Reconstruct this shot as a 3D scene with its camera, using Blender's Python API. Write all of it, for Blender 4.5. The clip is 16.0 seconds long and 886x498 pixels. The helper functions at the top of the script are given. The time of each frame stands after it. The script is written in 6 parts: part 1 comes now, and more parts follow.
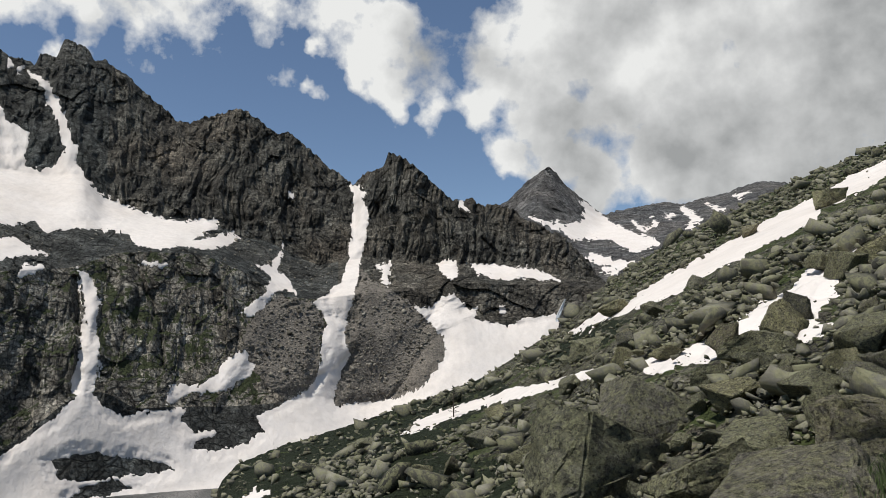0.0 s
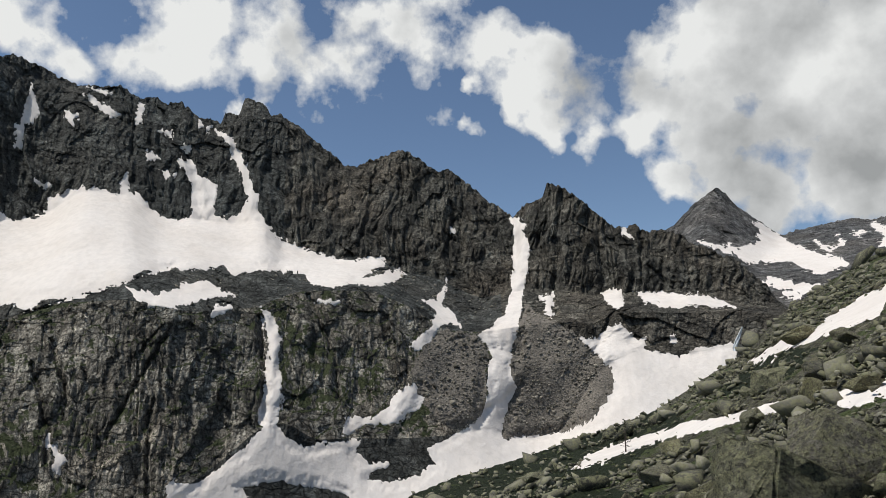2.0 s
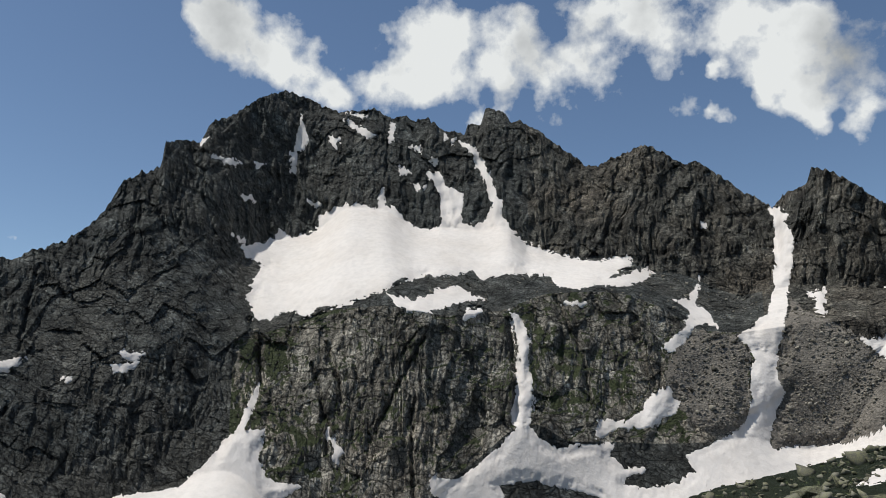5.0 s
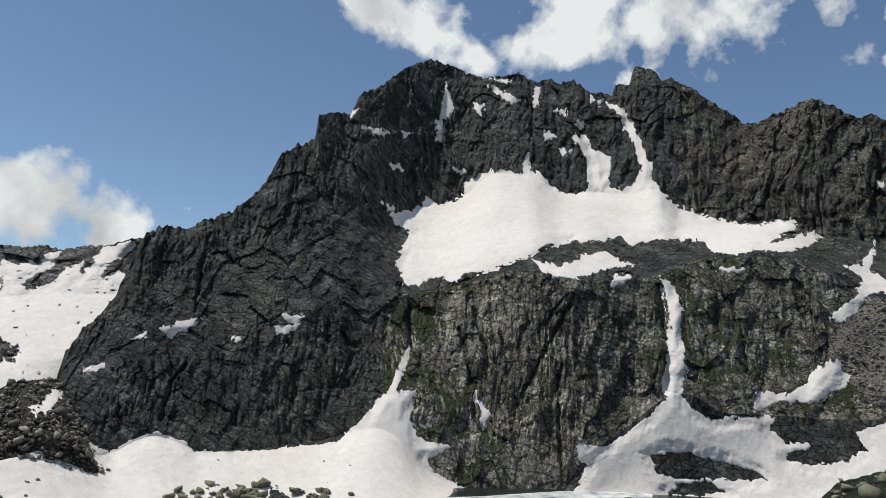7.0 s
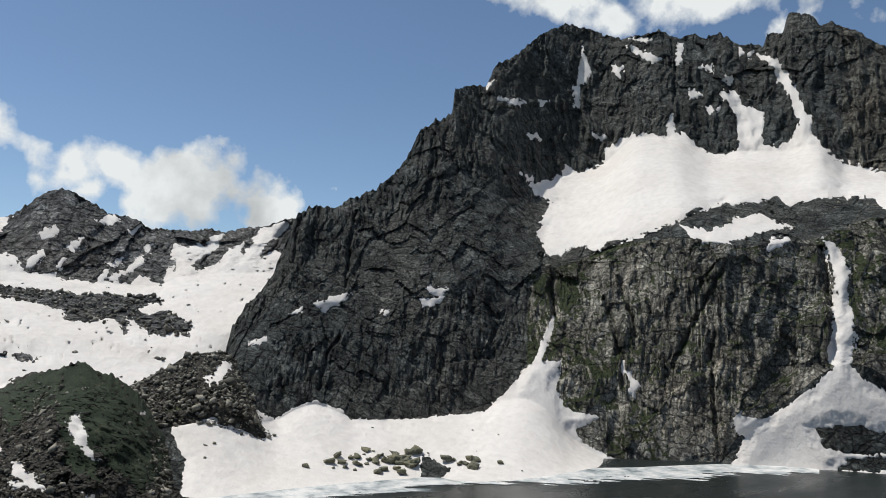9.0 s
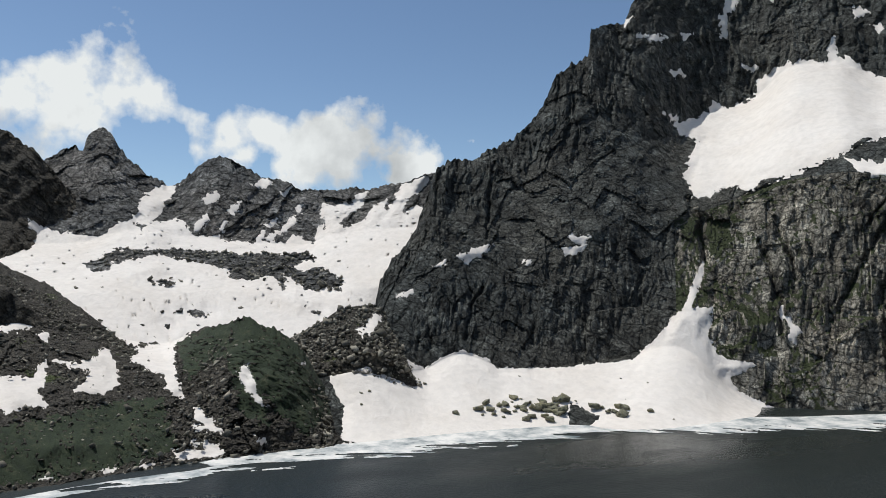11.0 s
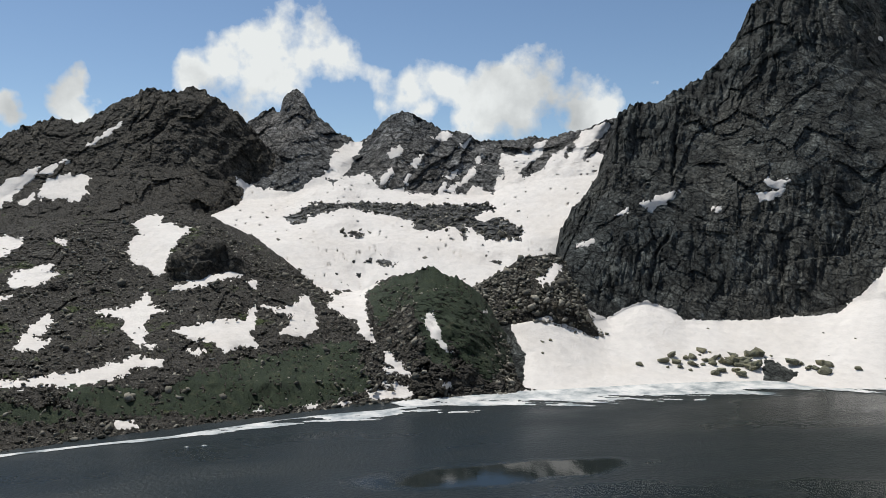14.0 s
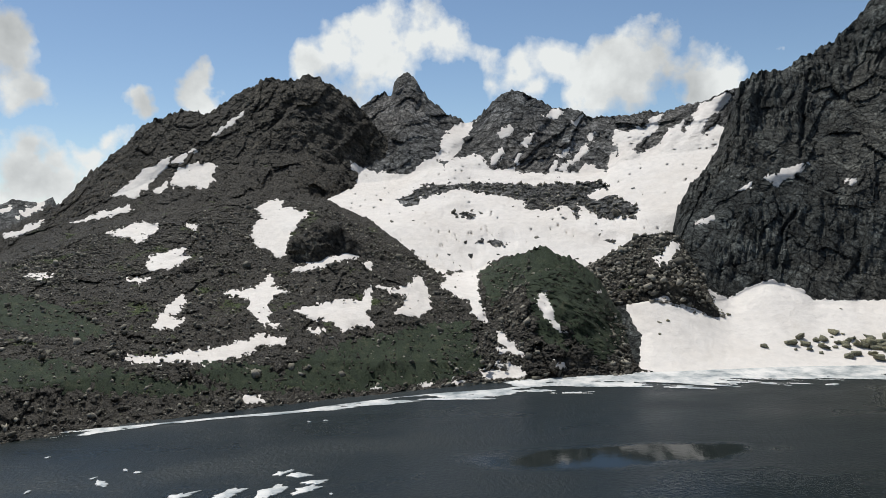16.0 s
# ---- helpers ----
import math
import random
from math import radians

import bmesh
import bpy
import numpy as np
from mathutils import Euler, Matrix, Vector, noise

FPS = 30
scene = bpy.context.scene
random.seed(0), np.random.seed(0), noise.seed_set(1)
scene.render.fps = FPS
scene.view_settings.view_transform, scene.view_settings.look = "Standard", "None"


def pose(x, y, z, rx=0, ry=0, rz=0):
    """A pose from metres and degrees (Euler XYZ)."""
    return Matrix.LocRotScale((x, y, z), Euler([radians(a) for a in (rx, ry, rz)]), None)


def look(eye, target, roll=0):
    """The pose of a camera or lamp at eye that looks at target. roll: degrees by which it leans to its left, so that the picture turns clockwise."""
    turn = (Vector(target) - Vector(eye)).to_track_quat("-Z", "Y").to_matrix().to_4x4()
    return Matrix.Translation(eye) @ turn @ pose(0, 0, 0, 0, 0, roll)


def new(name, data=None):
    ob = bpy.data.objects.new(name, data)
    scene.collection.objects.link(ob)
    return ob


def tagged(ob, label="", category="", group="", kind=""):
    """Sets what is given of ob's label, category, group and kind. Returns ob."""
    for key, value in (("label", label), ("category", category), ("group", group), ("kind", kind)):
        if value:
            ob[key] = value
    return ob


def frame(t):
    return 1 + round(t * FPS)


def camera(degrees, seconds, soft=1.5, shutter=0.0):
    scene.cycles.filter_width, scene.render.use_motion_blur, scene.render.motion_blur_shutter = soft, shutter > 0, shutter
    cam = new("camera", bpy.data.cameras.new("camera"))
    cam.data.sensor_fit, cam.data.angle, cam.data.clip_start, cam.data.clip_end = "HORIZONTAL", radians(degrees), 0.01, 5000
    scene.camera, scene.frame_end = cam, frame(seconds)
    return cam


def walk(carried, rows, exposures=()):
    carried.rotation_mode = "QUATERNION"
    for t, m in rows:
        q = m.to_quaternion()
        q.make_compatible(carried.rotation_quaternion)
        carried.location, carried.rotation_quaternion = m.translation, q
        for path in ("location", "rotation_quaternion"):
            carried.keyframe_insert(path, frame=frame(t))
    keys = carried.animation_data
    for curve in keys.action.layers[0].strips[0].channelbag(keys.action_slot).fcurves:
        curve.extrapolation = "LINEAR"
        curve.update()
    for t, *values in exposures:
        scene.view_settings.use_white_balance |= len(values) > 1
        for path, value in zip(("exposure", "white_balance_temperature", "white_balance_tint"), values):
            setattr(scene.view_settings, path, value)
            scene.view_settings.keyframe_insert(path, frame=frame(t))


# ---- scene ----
cam = camera(60.91, 16.0, 0.65)
EYE = 70.0  # metres over the lake
TURNS = [
    (0.0, 0.13, 8.73, 0.85),
    (0.5, 2.95, 9.47, 1.23),
    (1.0, 6.74, 10.09, 1.36),
    (1.5, 10.08, 10.75, 1.02),
    (2.0, 12.56, 11.33, 0.91),
    (2.5, 14.77, 11.85, 0.72),
    (3.0, 17.34, 11.90, 0.49),
    (3.5, 21.43, 11.54, 0.45),
    (4.0, 25.60, 11.27, 0.24),
    (4.2, 26.81, 11.34, 0.33),
    (6.3, 38.30, 10.37, -1.82),
    (6.5, 39.51, 9.89, -1.73),
    (7.0, 42.05, 8.80, -1.76),
    (7.5, 44.32, 7.80, -1.71),
    (8.0, 47.09, 7.01, -1.38),
    (8.5, 50.20, 6.62, -1.30),
    (9.0, 52.91, 6.35, -1.16),
    (9.2, 53.84, 6.08, -1.46),
    (11.3, 65.17, 2.07, 0.17),
    (11.5, 66.17, 1.95, -0.19),
    (12.0, 68.80, 1.28, 0.17),
    (12.5, 71.19, 0.64, 0.42),
    (13.0, 73.15, -0.04, 0.23),
    (13.5, 75.12, -0.67, 0.31),
    (14.0, 77.31, -1.17, 0.86),
    (14.5, 79.51, -1.44, 1.14),
    (15.0, 81.35, -1.69, 1.15),
    (15.5, 83.28, -2.08, 1.40),
    (16.0, 85.75, -2.47, 1.84),
]
walk(cam, [(t, pose(0, 0, EYE, 90 + pitch, roll, yaw)) for t, yaw, pitch, roll in TURNS], [(0, -0.12, 6550, 8), (4, -0.18, 6450, 7), (9, -0.12, 6350, 6), (16, -0.12, 6400, 6)])

# ---- world, sun ----
SUN_BEARING, SUN_HEIGHT = 126.0, 64.0
sun = new("sun", bpy.data.lights.new("sun", "SUN"))
sun.data.energy, sun.data.angle, sun.data.color = 4.3, radians(0.6), (1.0, 0.965, 0.92)
sb, sh = radians(SUN_BEARING), radians(SUN_HEIGHT)
sun_from = Vector((-math.sin(sb) * math.cos(sh), math.cos(sb) * math.cos(sh), math.sin(sh)))
sun.matrix_world = look(sun_from * 900, (0, 0, 0))

# cloud banks: bearing, rise and half-width in degrees
CLOUDS_EAST = [(25.9, 24.3, 2.6), (22.4, 23.7, 3.0), (18.7, 22.8, 2.1), (8.1, 24.2, 2.4), (9.8, 21.7, 0.9), (4.5, 24.7, 3.8), (4.0, 20.2, 1.7), (0.9, 19.4, 1.4), (6.3, 21.4, 1.0), (-3.6, 19.3, 1.9), (-10.4, 23.4, 5.6), (-9.7, 17.8, 3.6), (-18.3, 21.0, 7.7), (-27.7, 18.4, 9.4), (-21.9, 15.8, 3.8), (-14.0, 18.3, 4.2), (-11.6, 13.1, 2.2), (-17.1, 15.1, 3.0), (-29.8, 21.4, 8.5), (-5.2, 15.3, 1.7), (49.1, 27.6, 2.6), (45.7, 25.8, 3.0), (42.7, 24.3, 2.6), (44.7, 23.7, 1.7), (39.6, 23.8, 1.9), (35.7, 24.9, 3.0), (32.1, 27.1, 4.2), (25.7, 25.6, 3.4), (20.2, 24.7, 3.0), (13.4, 25.5, 3.4), (22.0, 22.7, 1.3), (29.8, 21.3, 1.1)]
CLOUDS_WEST = [(87.1, 14.3, 2.3), (89.7, 13.2, 2.6), (91.5, 12.0, 1.9), (94.8, 11.2, 1.9), (84.6, 13.0, 2.3), (82.6, 11.4, 2.3), (79.6, 10.4, 2.3), (76.3, 11.0, 2.6), (72.6, 10.8, 2.8), (70.6, 9.8, 2.3), (74.3, 8.9, 2.6), (78.4, 8.7, 1.7), (65.6, 9.4, 1.9), (67.5, 8.4, 1.5), (89.0, 10.7, 2.6), (82.0, 9.0, 2.2), (114.7, 11.6, 2.6), (113.8, 9.6, 2.1), (115.5, 8.7, 2.1), (115.4, 4.4, 2.6), (113.1, 4.0, 1.9), (110.6, 4.6, 1.7), (107.9, 8.7, 0.9), (108.6, 6.5, 1.1), (103.3, 9.7, 1.1), (61.2, 11.6, 0.7)]
OVERCAST = (-24.3, 20.9, 26.0)
CLOUD = 8.0
world = bpy.data.worlds.new("sky")
scene.world = world
world.use_nodes = True
wn, wl = world.node_tree.nodes, world.node_tree.links


def wmath(op, a, b, c=None):
    m = wn.new("ShaderNodeMath")
    m.operation = op
    for s, v in zip(m.inputs, (a, b, c)):
        if isinstance(v, (int, float)):
            s.default_value = v
        elif v is not None:
            wl.new(v, s)
    return m.outputs[0]


def wnoise(co, scale, detail, rough):
    t = wn.new("ShaderNodeTexNoise")
    t.inputs["Scale"].default_value, t.inputs["Detail"].default_value, t.inputs["Roughness"].default_value = scale, detail, rough
    wl.new(co, t.inputs["Vector"])
    return t


def wramp(fac, *stops):
    r = wn.new("ShaderNodeValToRGB")
    e = r.color_ramp.elements
    while len(e) < len(stops):
        e.new(0.5)
    for el, (pos, col) in zip(e, stops):
        el.position, el.color = pos, (*col, 1)
    wl.new(fac, r.inputs["Fac"])
    return r.outputs["Color"]


sky = wn.new("ShaderNodeTexSky")
sky.sky_type, sky.sun_disc = "NISHITA", False
sky.sun_elevation, sky.sun_rotation = sh, -sb
sky.dust_density, sky.ozone_density, sky.altitude = 1.1, 1.2, 2000
way = wn.new("ShaderNodeTexCoord").outputs["Generated"]
warp = wn.new("ShaderNodeVectorMath")
warp.operation = "MULTIPLY_ADD"
shift = wn.new("ShaderNodeVectorMath")
shift.operation = "SUBTRACT"
wl.new(wnoise(way, 9.0, 5, 0.5).outputs["Color"], shift.inputs[0])
shift.inputs[1].default_value = (0.5, 0.5, 0.5)
wl.new(shift.outputs[0], warp.inputs[0])
warp.inputs[1].default_value = (0.15, 0.15, 0.15)
wl.new(way, warp.inputs[2])
bank = None
for b, e, size in CLOUDS_EAST + CLOUDS_WEST:
    d = wn.new("ShaderNodeVectorMath")
    d.operation = "DISTANCE"
    wl.new(warp.outputs[0], d.inputs[0])
    b, e, size = radians(b), radians(e), radians(size * 1.45)
    d.inputs[1].default_value = (-math.sin(b) * math.cos(e), math.cos(b) * math.cos(e), math.sin(e))
    one = wmath("MULTIPLY_ADD", d.outputs["Value"], -1 / size, 1.0)
    bank = one if bank is None else wmath("SMOOTH_MAX", bank, one, 0.3)
# cloud cover overhead, out of view, added to brighten the water and whiten skylight
high = wn.new("ShaderNodeSeparateXYZ")
wl.new(way, high.inputs[0])
aloft = wn.new("ShaderNodeMapRange")
aloft.inputs["From Min"].default_value, aloft.inputs["From Max"].default_value = 0.56, 0.66
aloft.inputs["To Min"].default_value, aloft.inputs["To Max"].default_value = -1.0, 0.3
wl.new(high.outputs["Z"], aloft.inputs["Value"])
bank = wmath("MAXIMUM", bank, aloft.outputs["Result"])
puff = wmath("MULTIPLY_ADD", wnoise(way, 15.0, 8, 0.58).outputs["Fac"], 0.9, wnoise(way, 6.5, 6, 0.5).outputs["Fac"])
body = wmath("MULTIPLY_ADD", puff, 2.1, wmath("SUBTRACT", wmath("MINIMUM", bank, 0.9), 2.24))
veil = wn.new("ShaderNodeVectorMath")
veil.operation = "DISTANCE"
wl.new(way, veil.inputs[0])
ob, oe = radians(OVERCAST[0]), radians(OVERCAST[1])
veil.inputs[1].default_value = (-math.sin(ob) * math.cos(oe), math.cos(ob) * math.cos(oe), math.sin(oe))
grey = wmath("MAXIMUM", wmath("MULTIPLY_ADD", veil.outputs["Value"], -1 / radians(OVERCAST[2]), 1.0), 0.0)
body = wmath("MULTIPLY_ADD", grey, 0.5, body)
cover = wramp(body, (0.0, (0, 0, 0)), (0.14, (0.35,) * 3), (0.42, (1, 1, 1)))
lumps = wmath("MULTIPLY_ADD", wnoise(way, 7.0, 7, 0.52).outputs["Fac"], 2.7, -1.28)
shade = wmath("ADD", wmath("MULTIPLY", body, 0.12), wmath("ADD", lumps, wmath("MULTIPLY", grey, 0.5)))
tone = wramp(shade, (0.1, (1.0, 1.0, 1.0)), (0.4, (0.74, 0.745, 0.755)), (0.85, (0.42, 0.43, 0.44)))
gain = wn.new("ShaderNodeMix")
gain.data_type, gain.blend_type = "RGBA", "MULTIPLY"
gain.inputs[0].default_value = 1.0
wl.new(tone, gain.inputs[6])
gain.inputs[7].default_value = (CLOUD, CLOUD, CLOUD, 1)
both = wn.new("ShaderNodeMix")
both.data_type = "RGBA"
wl.new(cover, both.inputs[0])
wl.new(sky.outputs["Color"], both.inputs[6])
wl.new(gain.outputs[2], both.inputs[7])
back = wn["Background"]
back.inputs["Strength"].default_value = 0.112
wl.new(both.outputs[2], back.inputs["Color"])

# ---- materials ----
def material(name):
    m = bpy.data.materials.new(name)
    m.use_nodes = True
    n = m.node_tree.nodes
    return m, n, m.node_tree.links, n["Principled BSDF"]


def noise_at(n, l, co, scale, detail=6.0, rough=0.6, stretch=None):
    if stretch:
        mp = n.new("ShaderNodeMapping")
        mp.inputs["Scale"].default_value = stretch
        l.new(co, mp.inputs["Vector"])
        co = mp.outputs["Vector"]
    t = n.new("ShaderNodeTexNoise")
    t.inputs["Scale"].default_value, t.inputs["Detail"].default_value, t.inputs["Roughness"].default_value = scale, detail, rough
    l.new(co, t.inputs["Vector"])
    return t.outputs["Fac"]


def ramp(n, l, fac, *stops):
    r = n.new("ShaderNodeValToRGB")
    e = r.color_ramp.elements
    while len(e) < len(stops):
        e.new(0.5)
    for el, (pos, col) in zip(e, stops):
        el.position, el.color = pos, (*(col if isinstance(col, tuple) else (col,) * 3), 1)
    l.new(fac, r.inputs["Fac"])
    return r.outputs["Color"]


def blend(n, l, fac, a, b, kind="MIX"):
    m = n.new("ShaderNodeMix")
    m.data_type, m.blend_type = "RGBA", kind
    for sock, v in ((m.inputs[0], fac), (m.inputs[6], a), (m.inputs[7], b)):
        if isinstance(v, (int, float)):
            sock.default_value = v
        elif isinstance(v, tuple):
            sock.default_value = (*v, 1)
        else:
            l.new(v, sock)
    return m.outputs[2]


def bump(n, l, bsdf, heights):
    last = None
    for h, strength, dist in heights:
        b = n.new("ShaderNodeBump")
        b.inputs["Strength"].default_value, b.inputs["Distance"].default_value = strength, dist
        l.new(h, b.inputs["Height"])
        if last:
            l.new(last, b.inputs["Normal"])
        last = b.outputs["Normal"]
    l.new(last, bsdf.inputs["Normal"])


def half(n, l, v):
    m = n.new("ShaderNodeMath")
    m.operation = "MULTIPLY"
    l.new(v, m.inputs[0])
    m.inputs[1].default_value = 0.5
    return m.outputs[0]


def rock_material(name, dark, light, warm, grass=0.0, scale=1.0, lichen=0.0, green=(0.04, 0.05, 0.016), scree=None):
    """Granite with streaks, cracks and rust; grass on the gentler ledges."""
    m, n, l, p = material(name)
    co = n.new("ShaderNodeTexCoord").outputs["Object"]
    big = noise_at(n, l, co, 0.012 * scale, 5, 0.6)
    mid = noise_at(n, l, co, 0.07 * scale, 8, 0.68, (1, 1, 0.45))
    fine = noise_at(n, l, co, 0.6 * scale, 8, 0.7)
    streak = noise_at(n, l, co, 0.11 * scale, 6, 0.65, (1, 1, 0.12))
    c = ramp(n, l, mid, (0.32, dark), (0.68, light))
    c = blend(n, l, ramp(n, l, big, (0.42, 0.0), (0.66, 1.0)), c, blend(n, l, 0.65, c, warm))
    c = blend(n, l, 0.55, c, ramp(n, l, streak, (0.36, 0.4), (0.62, 1.25)), "MULTIPLY")
    c = blend(n, l, 0.65, c, ramp(n, l, fine, (0.34, 0.3), (0.5, 0.95), (0.68, 1.8)), "MULTIPLY")
    seam = noise_at(n, l, co, 0.4 * scale, 5, 0.65, (1, 1, 0.14))
    c = blend(n, l, 0.42, c, ramp(n, l, seam, (0.36, 0.3), (0.5, 0.95), (0.66, 1.5)), "MULTIPLY")
    v = n.new("ShaderNodeTexVoronoi")
    v.feature = "DISTANCE_TO_EDGE"
    v.inputs["Scale"].default_value = 0.16 * scale
    warp = n.new("ShaderNodeVectorMath")
    warp.operation = "MULTIPLY_ADD"
    wn = n.new("ShaderNodeTexNoise")
    wn.inputs["Scale"].default_value, wn.inputs["Detail"].default_value = 0.13 * scale, 4
    l.new(co, wn.inputs["Vector"])
    l.new(wn.outputs["Color"], warp.inputs[0])
    warp.inputs[1].default_value = (5 / scale,) * 3
    l.new(co, warp.inputs[2])
    mpv = n.new("ShaderNodeMapping")
    mpv.inputs["Scale"].default_value, mpv.inputs["Rotation"].default_value = (1, 1, 1.0), (0.5, 0.3, 0)
    l.new(warp.outputs[0], mpv.inputs["Vector"])
    mps = n.new("ShaderNodeMapping")
    mps.inputs["Scale"].default_value = (0.8, 0.8, 1.7)
    l.new(mpv.outputs[0], mps.inputs["Vector"])
    l.new(mps.outputs[0], v.inputs["Vector"])
    crack = ramp(n, l, v.outputs["Distance"], (0.0, 0.2), (0.06, 1.0))
    c = blend(n, l, 0.6, c, crack, "MULTIPLY")
    joints = None
    for size, stretch, width, depth in ((0.5, (1, 1, 0.5), 0.07, 0.3), (0.075, (1, 1, 0.2), 0.03, 0.12)):
        edge = n.new("ShaderNodeTexVoronoi")
        edge.feature = "DISTANCE_TO_EDGE"
        edge.inputs["Scale"].default_value = size * scale
        mpe = n.new("ShaderNodeMapping")
        mpe.inputs["Scale"].default_value, mpe.inputs["Rotation"].default_value = stretch, (0.0, 0.18, 0.4)
        l.new(warp.outputs[0], mpe.inputs["Vector"])
        l.new(mpe.outputs[0], edge.inputs["Vector"])
        line = ramp(n, l, edge.outputs["Distance"], (0.0, depth), (width, 1.0))
        joints = line if joints is None else blend(n, l, 1.0, joints, line, "MULTIPLY")
    c = blend(n, l, 0.7, c, joints, "MULTIPLY")
    for size, amount in ((0.11, 0.42), (0.3, 0.42)):
        cell = n.new("ShaderNodeTexVoronoi")
        cell.inputs["Scale"].default_value = size * scale
        l.new(mps.outputs[0], cell.inputs["Vector"])
        tone = n.new("ShaderNodeSeparateColor")
        l.new(cell.outputs["Color"], tone.inputs[0])
        c = blend(n, l, amount, c, ramp(n, l, tone.outputs[0], (0.0, 0.35), (0.6, 1.0), (1.0, 1.7)), "MULTIPLY")
    patchy = noise_at(n, l, co, 0.035 * scale, 7, 0.6, (1, 1, 0.7))
    c = blend(n, l, 0.85, c, ramp(n, l, patchy, (0.36, 0.62), (0.5, 0.95), (0.63, 1.4)), "MULTIPLY")
    dip = n.new("ShaderNodeTexVoronoi")
    dip.feature = "DISTANCE_TO_EDGE"
    dip.inputs["Scale"].default_value = 0.05 * scale
    mpd = n.new("ShaderNodeMapping")
    mpd.inputs["Scale"].default_value, mpd.inputs["Rotation"].default_value = (0.4, 1.0, 1.5), (0.0, 0.5, 0.3)
    l.new(warp.outputs[0], mpd.inputs["Vector"])
    l.new(mpd.outputs[0], dip.inputs["Vector"])
    fault = ramp(n, l, dip.outputs["Distance"], (0.0, 0.25), (0.035, 1.0))
    c = blend(n, l, 0.8, c, fault, "MULTIPLY")
    if lichen:
        c = blend(n, l, ramp(n, l, noise_at(n, l, co, 0.9 * scale, 7, 0.7), (0.5, 0.0), (0.62, lichen)), c, (0.25, 0.26, 0.11))
    geo = n.new("ShaderNodeNewGeometry")
    sep = n.new("ShaderNodeSeparateXYZ")
    l.new(geo.outputs["Normal"], sep.inputs[0])
    if scree:
        add = n.new("ShaderNodeMath")
        add.operation = "MULTIPLY_ADD"
        l.new(noise_at(n, l, co, 0.05 * scale, 6), add.inputs[0])
        add.inputs[1].default_value = 0.5
        l.new(sep.outputs["Z"], add.inputs[2])
        c = blend(n, l, ramp(n, l, half(n, l, add.outputs[0]), (0.465, 0.0), (0.515, 1.0)), c,
                  blend(n, l, 1.0, scree, ramp(n, l, noise_at(n, l, co, 0.9, 6, 0.8), (0.35, 0.35), (0.65, 1.3)), "MULTIPLY"))
    if grass:
        add = n.new("ShaderNodeMath")
        add.operation = "MULTIPLY_ADD"
        l.new(noise_at(n, l, co, 0.045 * scale, 7, 0.62), add.inputs[0])
        add.inputs[1].default_value = 1.5
        l.new(sep.outputs["Z"], add.inputs[2])
        mask = ramp(n, l, half(n, l, add.outputs[0]), (0.71 - grass / 2, 0.0), (0.76 - grass / 2, 1.0))
        g = blend(n, l, noise_at(n, l, co, 0.25 * scale, 6, 0.7), green, tuple(v * 2.1 for v in green))
        c = blend(n, l, mask, c, g)
    l.new(c, p.inputs["Base Color"])
    p.inputs["Roughness"].default_value, p.inputs["Specular IOR Level"].default_value = 0.85, 0.25
    bump(n, l, p, [(mid, 0.6, 3.5 / scale), (crack, 0.9, 1.8 / scale), (joints, 0.9, 1.2 / scale), (fault, 0.9, 2.2 / scale), (seam, 0.7, 2.0 / scale), (fine, 0.85, 1.0 / scale)])
    return m


def snow_material(name, tint=(0.71, 0.655, 0.605), dirt=0.6):
    m, n, l, p = material(name)
    co = n.new("ShaderNodeTexCoord").outputs["Object"]
    c = blend(n, l, ramp(n, l, noise_at(n, l, co, 0.02, 6, 0.65), (0.42, 0.0), (0.68, dirt)), tint, (0.61, 0.545, 0.485))
    c = blend(n, l, ramp(n, l, noise_at(n, l, co, 0.4, 8, 0.75), (0.62, 0.0), (0.8, dirt * 0.6)), c, (0.44, 0.4, 0.36))
    runnel = noise_at(n, l, co, 0.22, 5, 0.6, (1, 1, 0.08))
    c = blend(n, l, 0.5, c, ramp(n, l, runnel, (0.35, 0.86), (0.6, 1.04)), "MULTIPLY")
    l.new(c, p.inputs["Base Color"])
    p.inputs["Roughness"].default_value, p.inputs["Specular IOR Level"].default_value = 0.75, 0.2
    bump(n, l, p, [(noise_at(n, l, co, 0.05, 4), 0.35, 4.0), (runnel, 0.3, 1.2), (noise_at(n, l, co, 0.7, 5, 0.65), 0.4, 0.5)])
    return m


def scree_material(name, a, b):
    m, n, l, p = material(name)
    co = n.new("ShaderNodeTexCoord").outputs["Object"]
    fine = noise_at(n, l, co, 0.9, 6, 0.8)
    c = ramp(n, l, fine, (0.3, a), (0.7, b))
    c = blend(n, l, 0.8, c, ramp(n, l, noise_at(n, l, co, 0.03, 5), (0.35, 0.7), (0.65, 1.2)), "MULTIPLY")
    v = n.new("ShaderNodeTexVoronoi")
    v.inputs["Scale"].default_value = 0.7
    l.new(co, v.inputs["Vector"])
    tone = n.new("ShaderNodeSeparateColor")
    l.new(v.outputs["Color"], tone.inputs[0])
    c = blend(n, l, 0.6, c, ramp(n, l, tone.outputs[0], (0.0, 0.45), (1.0, 1.5)), "MULTIPLY")
    l.new(c, p.inputs["Base Color"])
    p.inputs["Roughness"].default_value = 0.9
    bump(n, l, p, [(v.outputs["Distance"], 0.7, 0.9), (fine, 0.6, 0.6)])
    return m


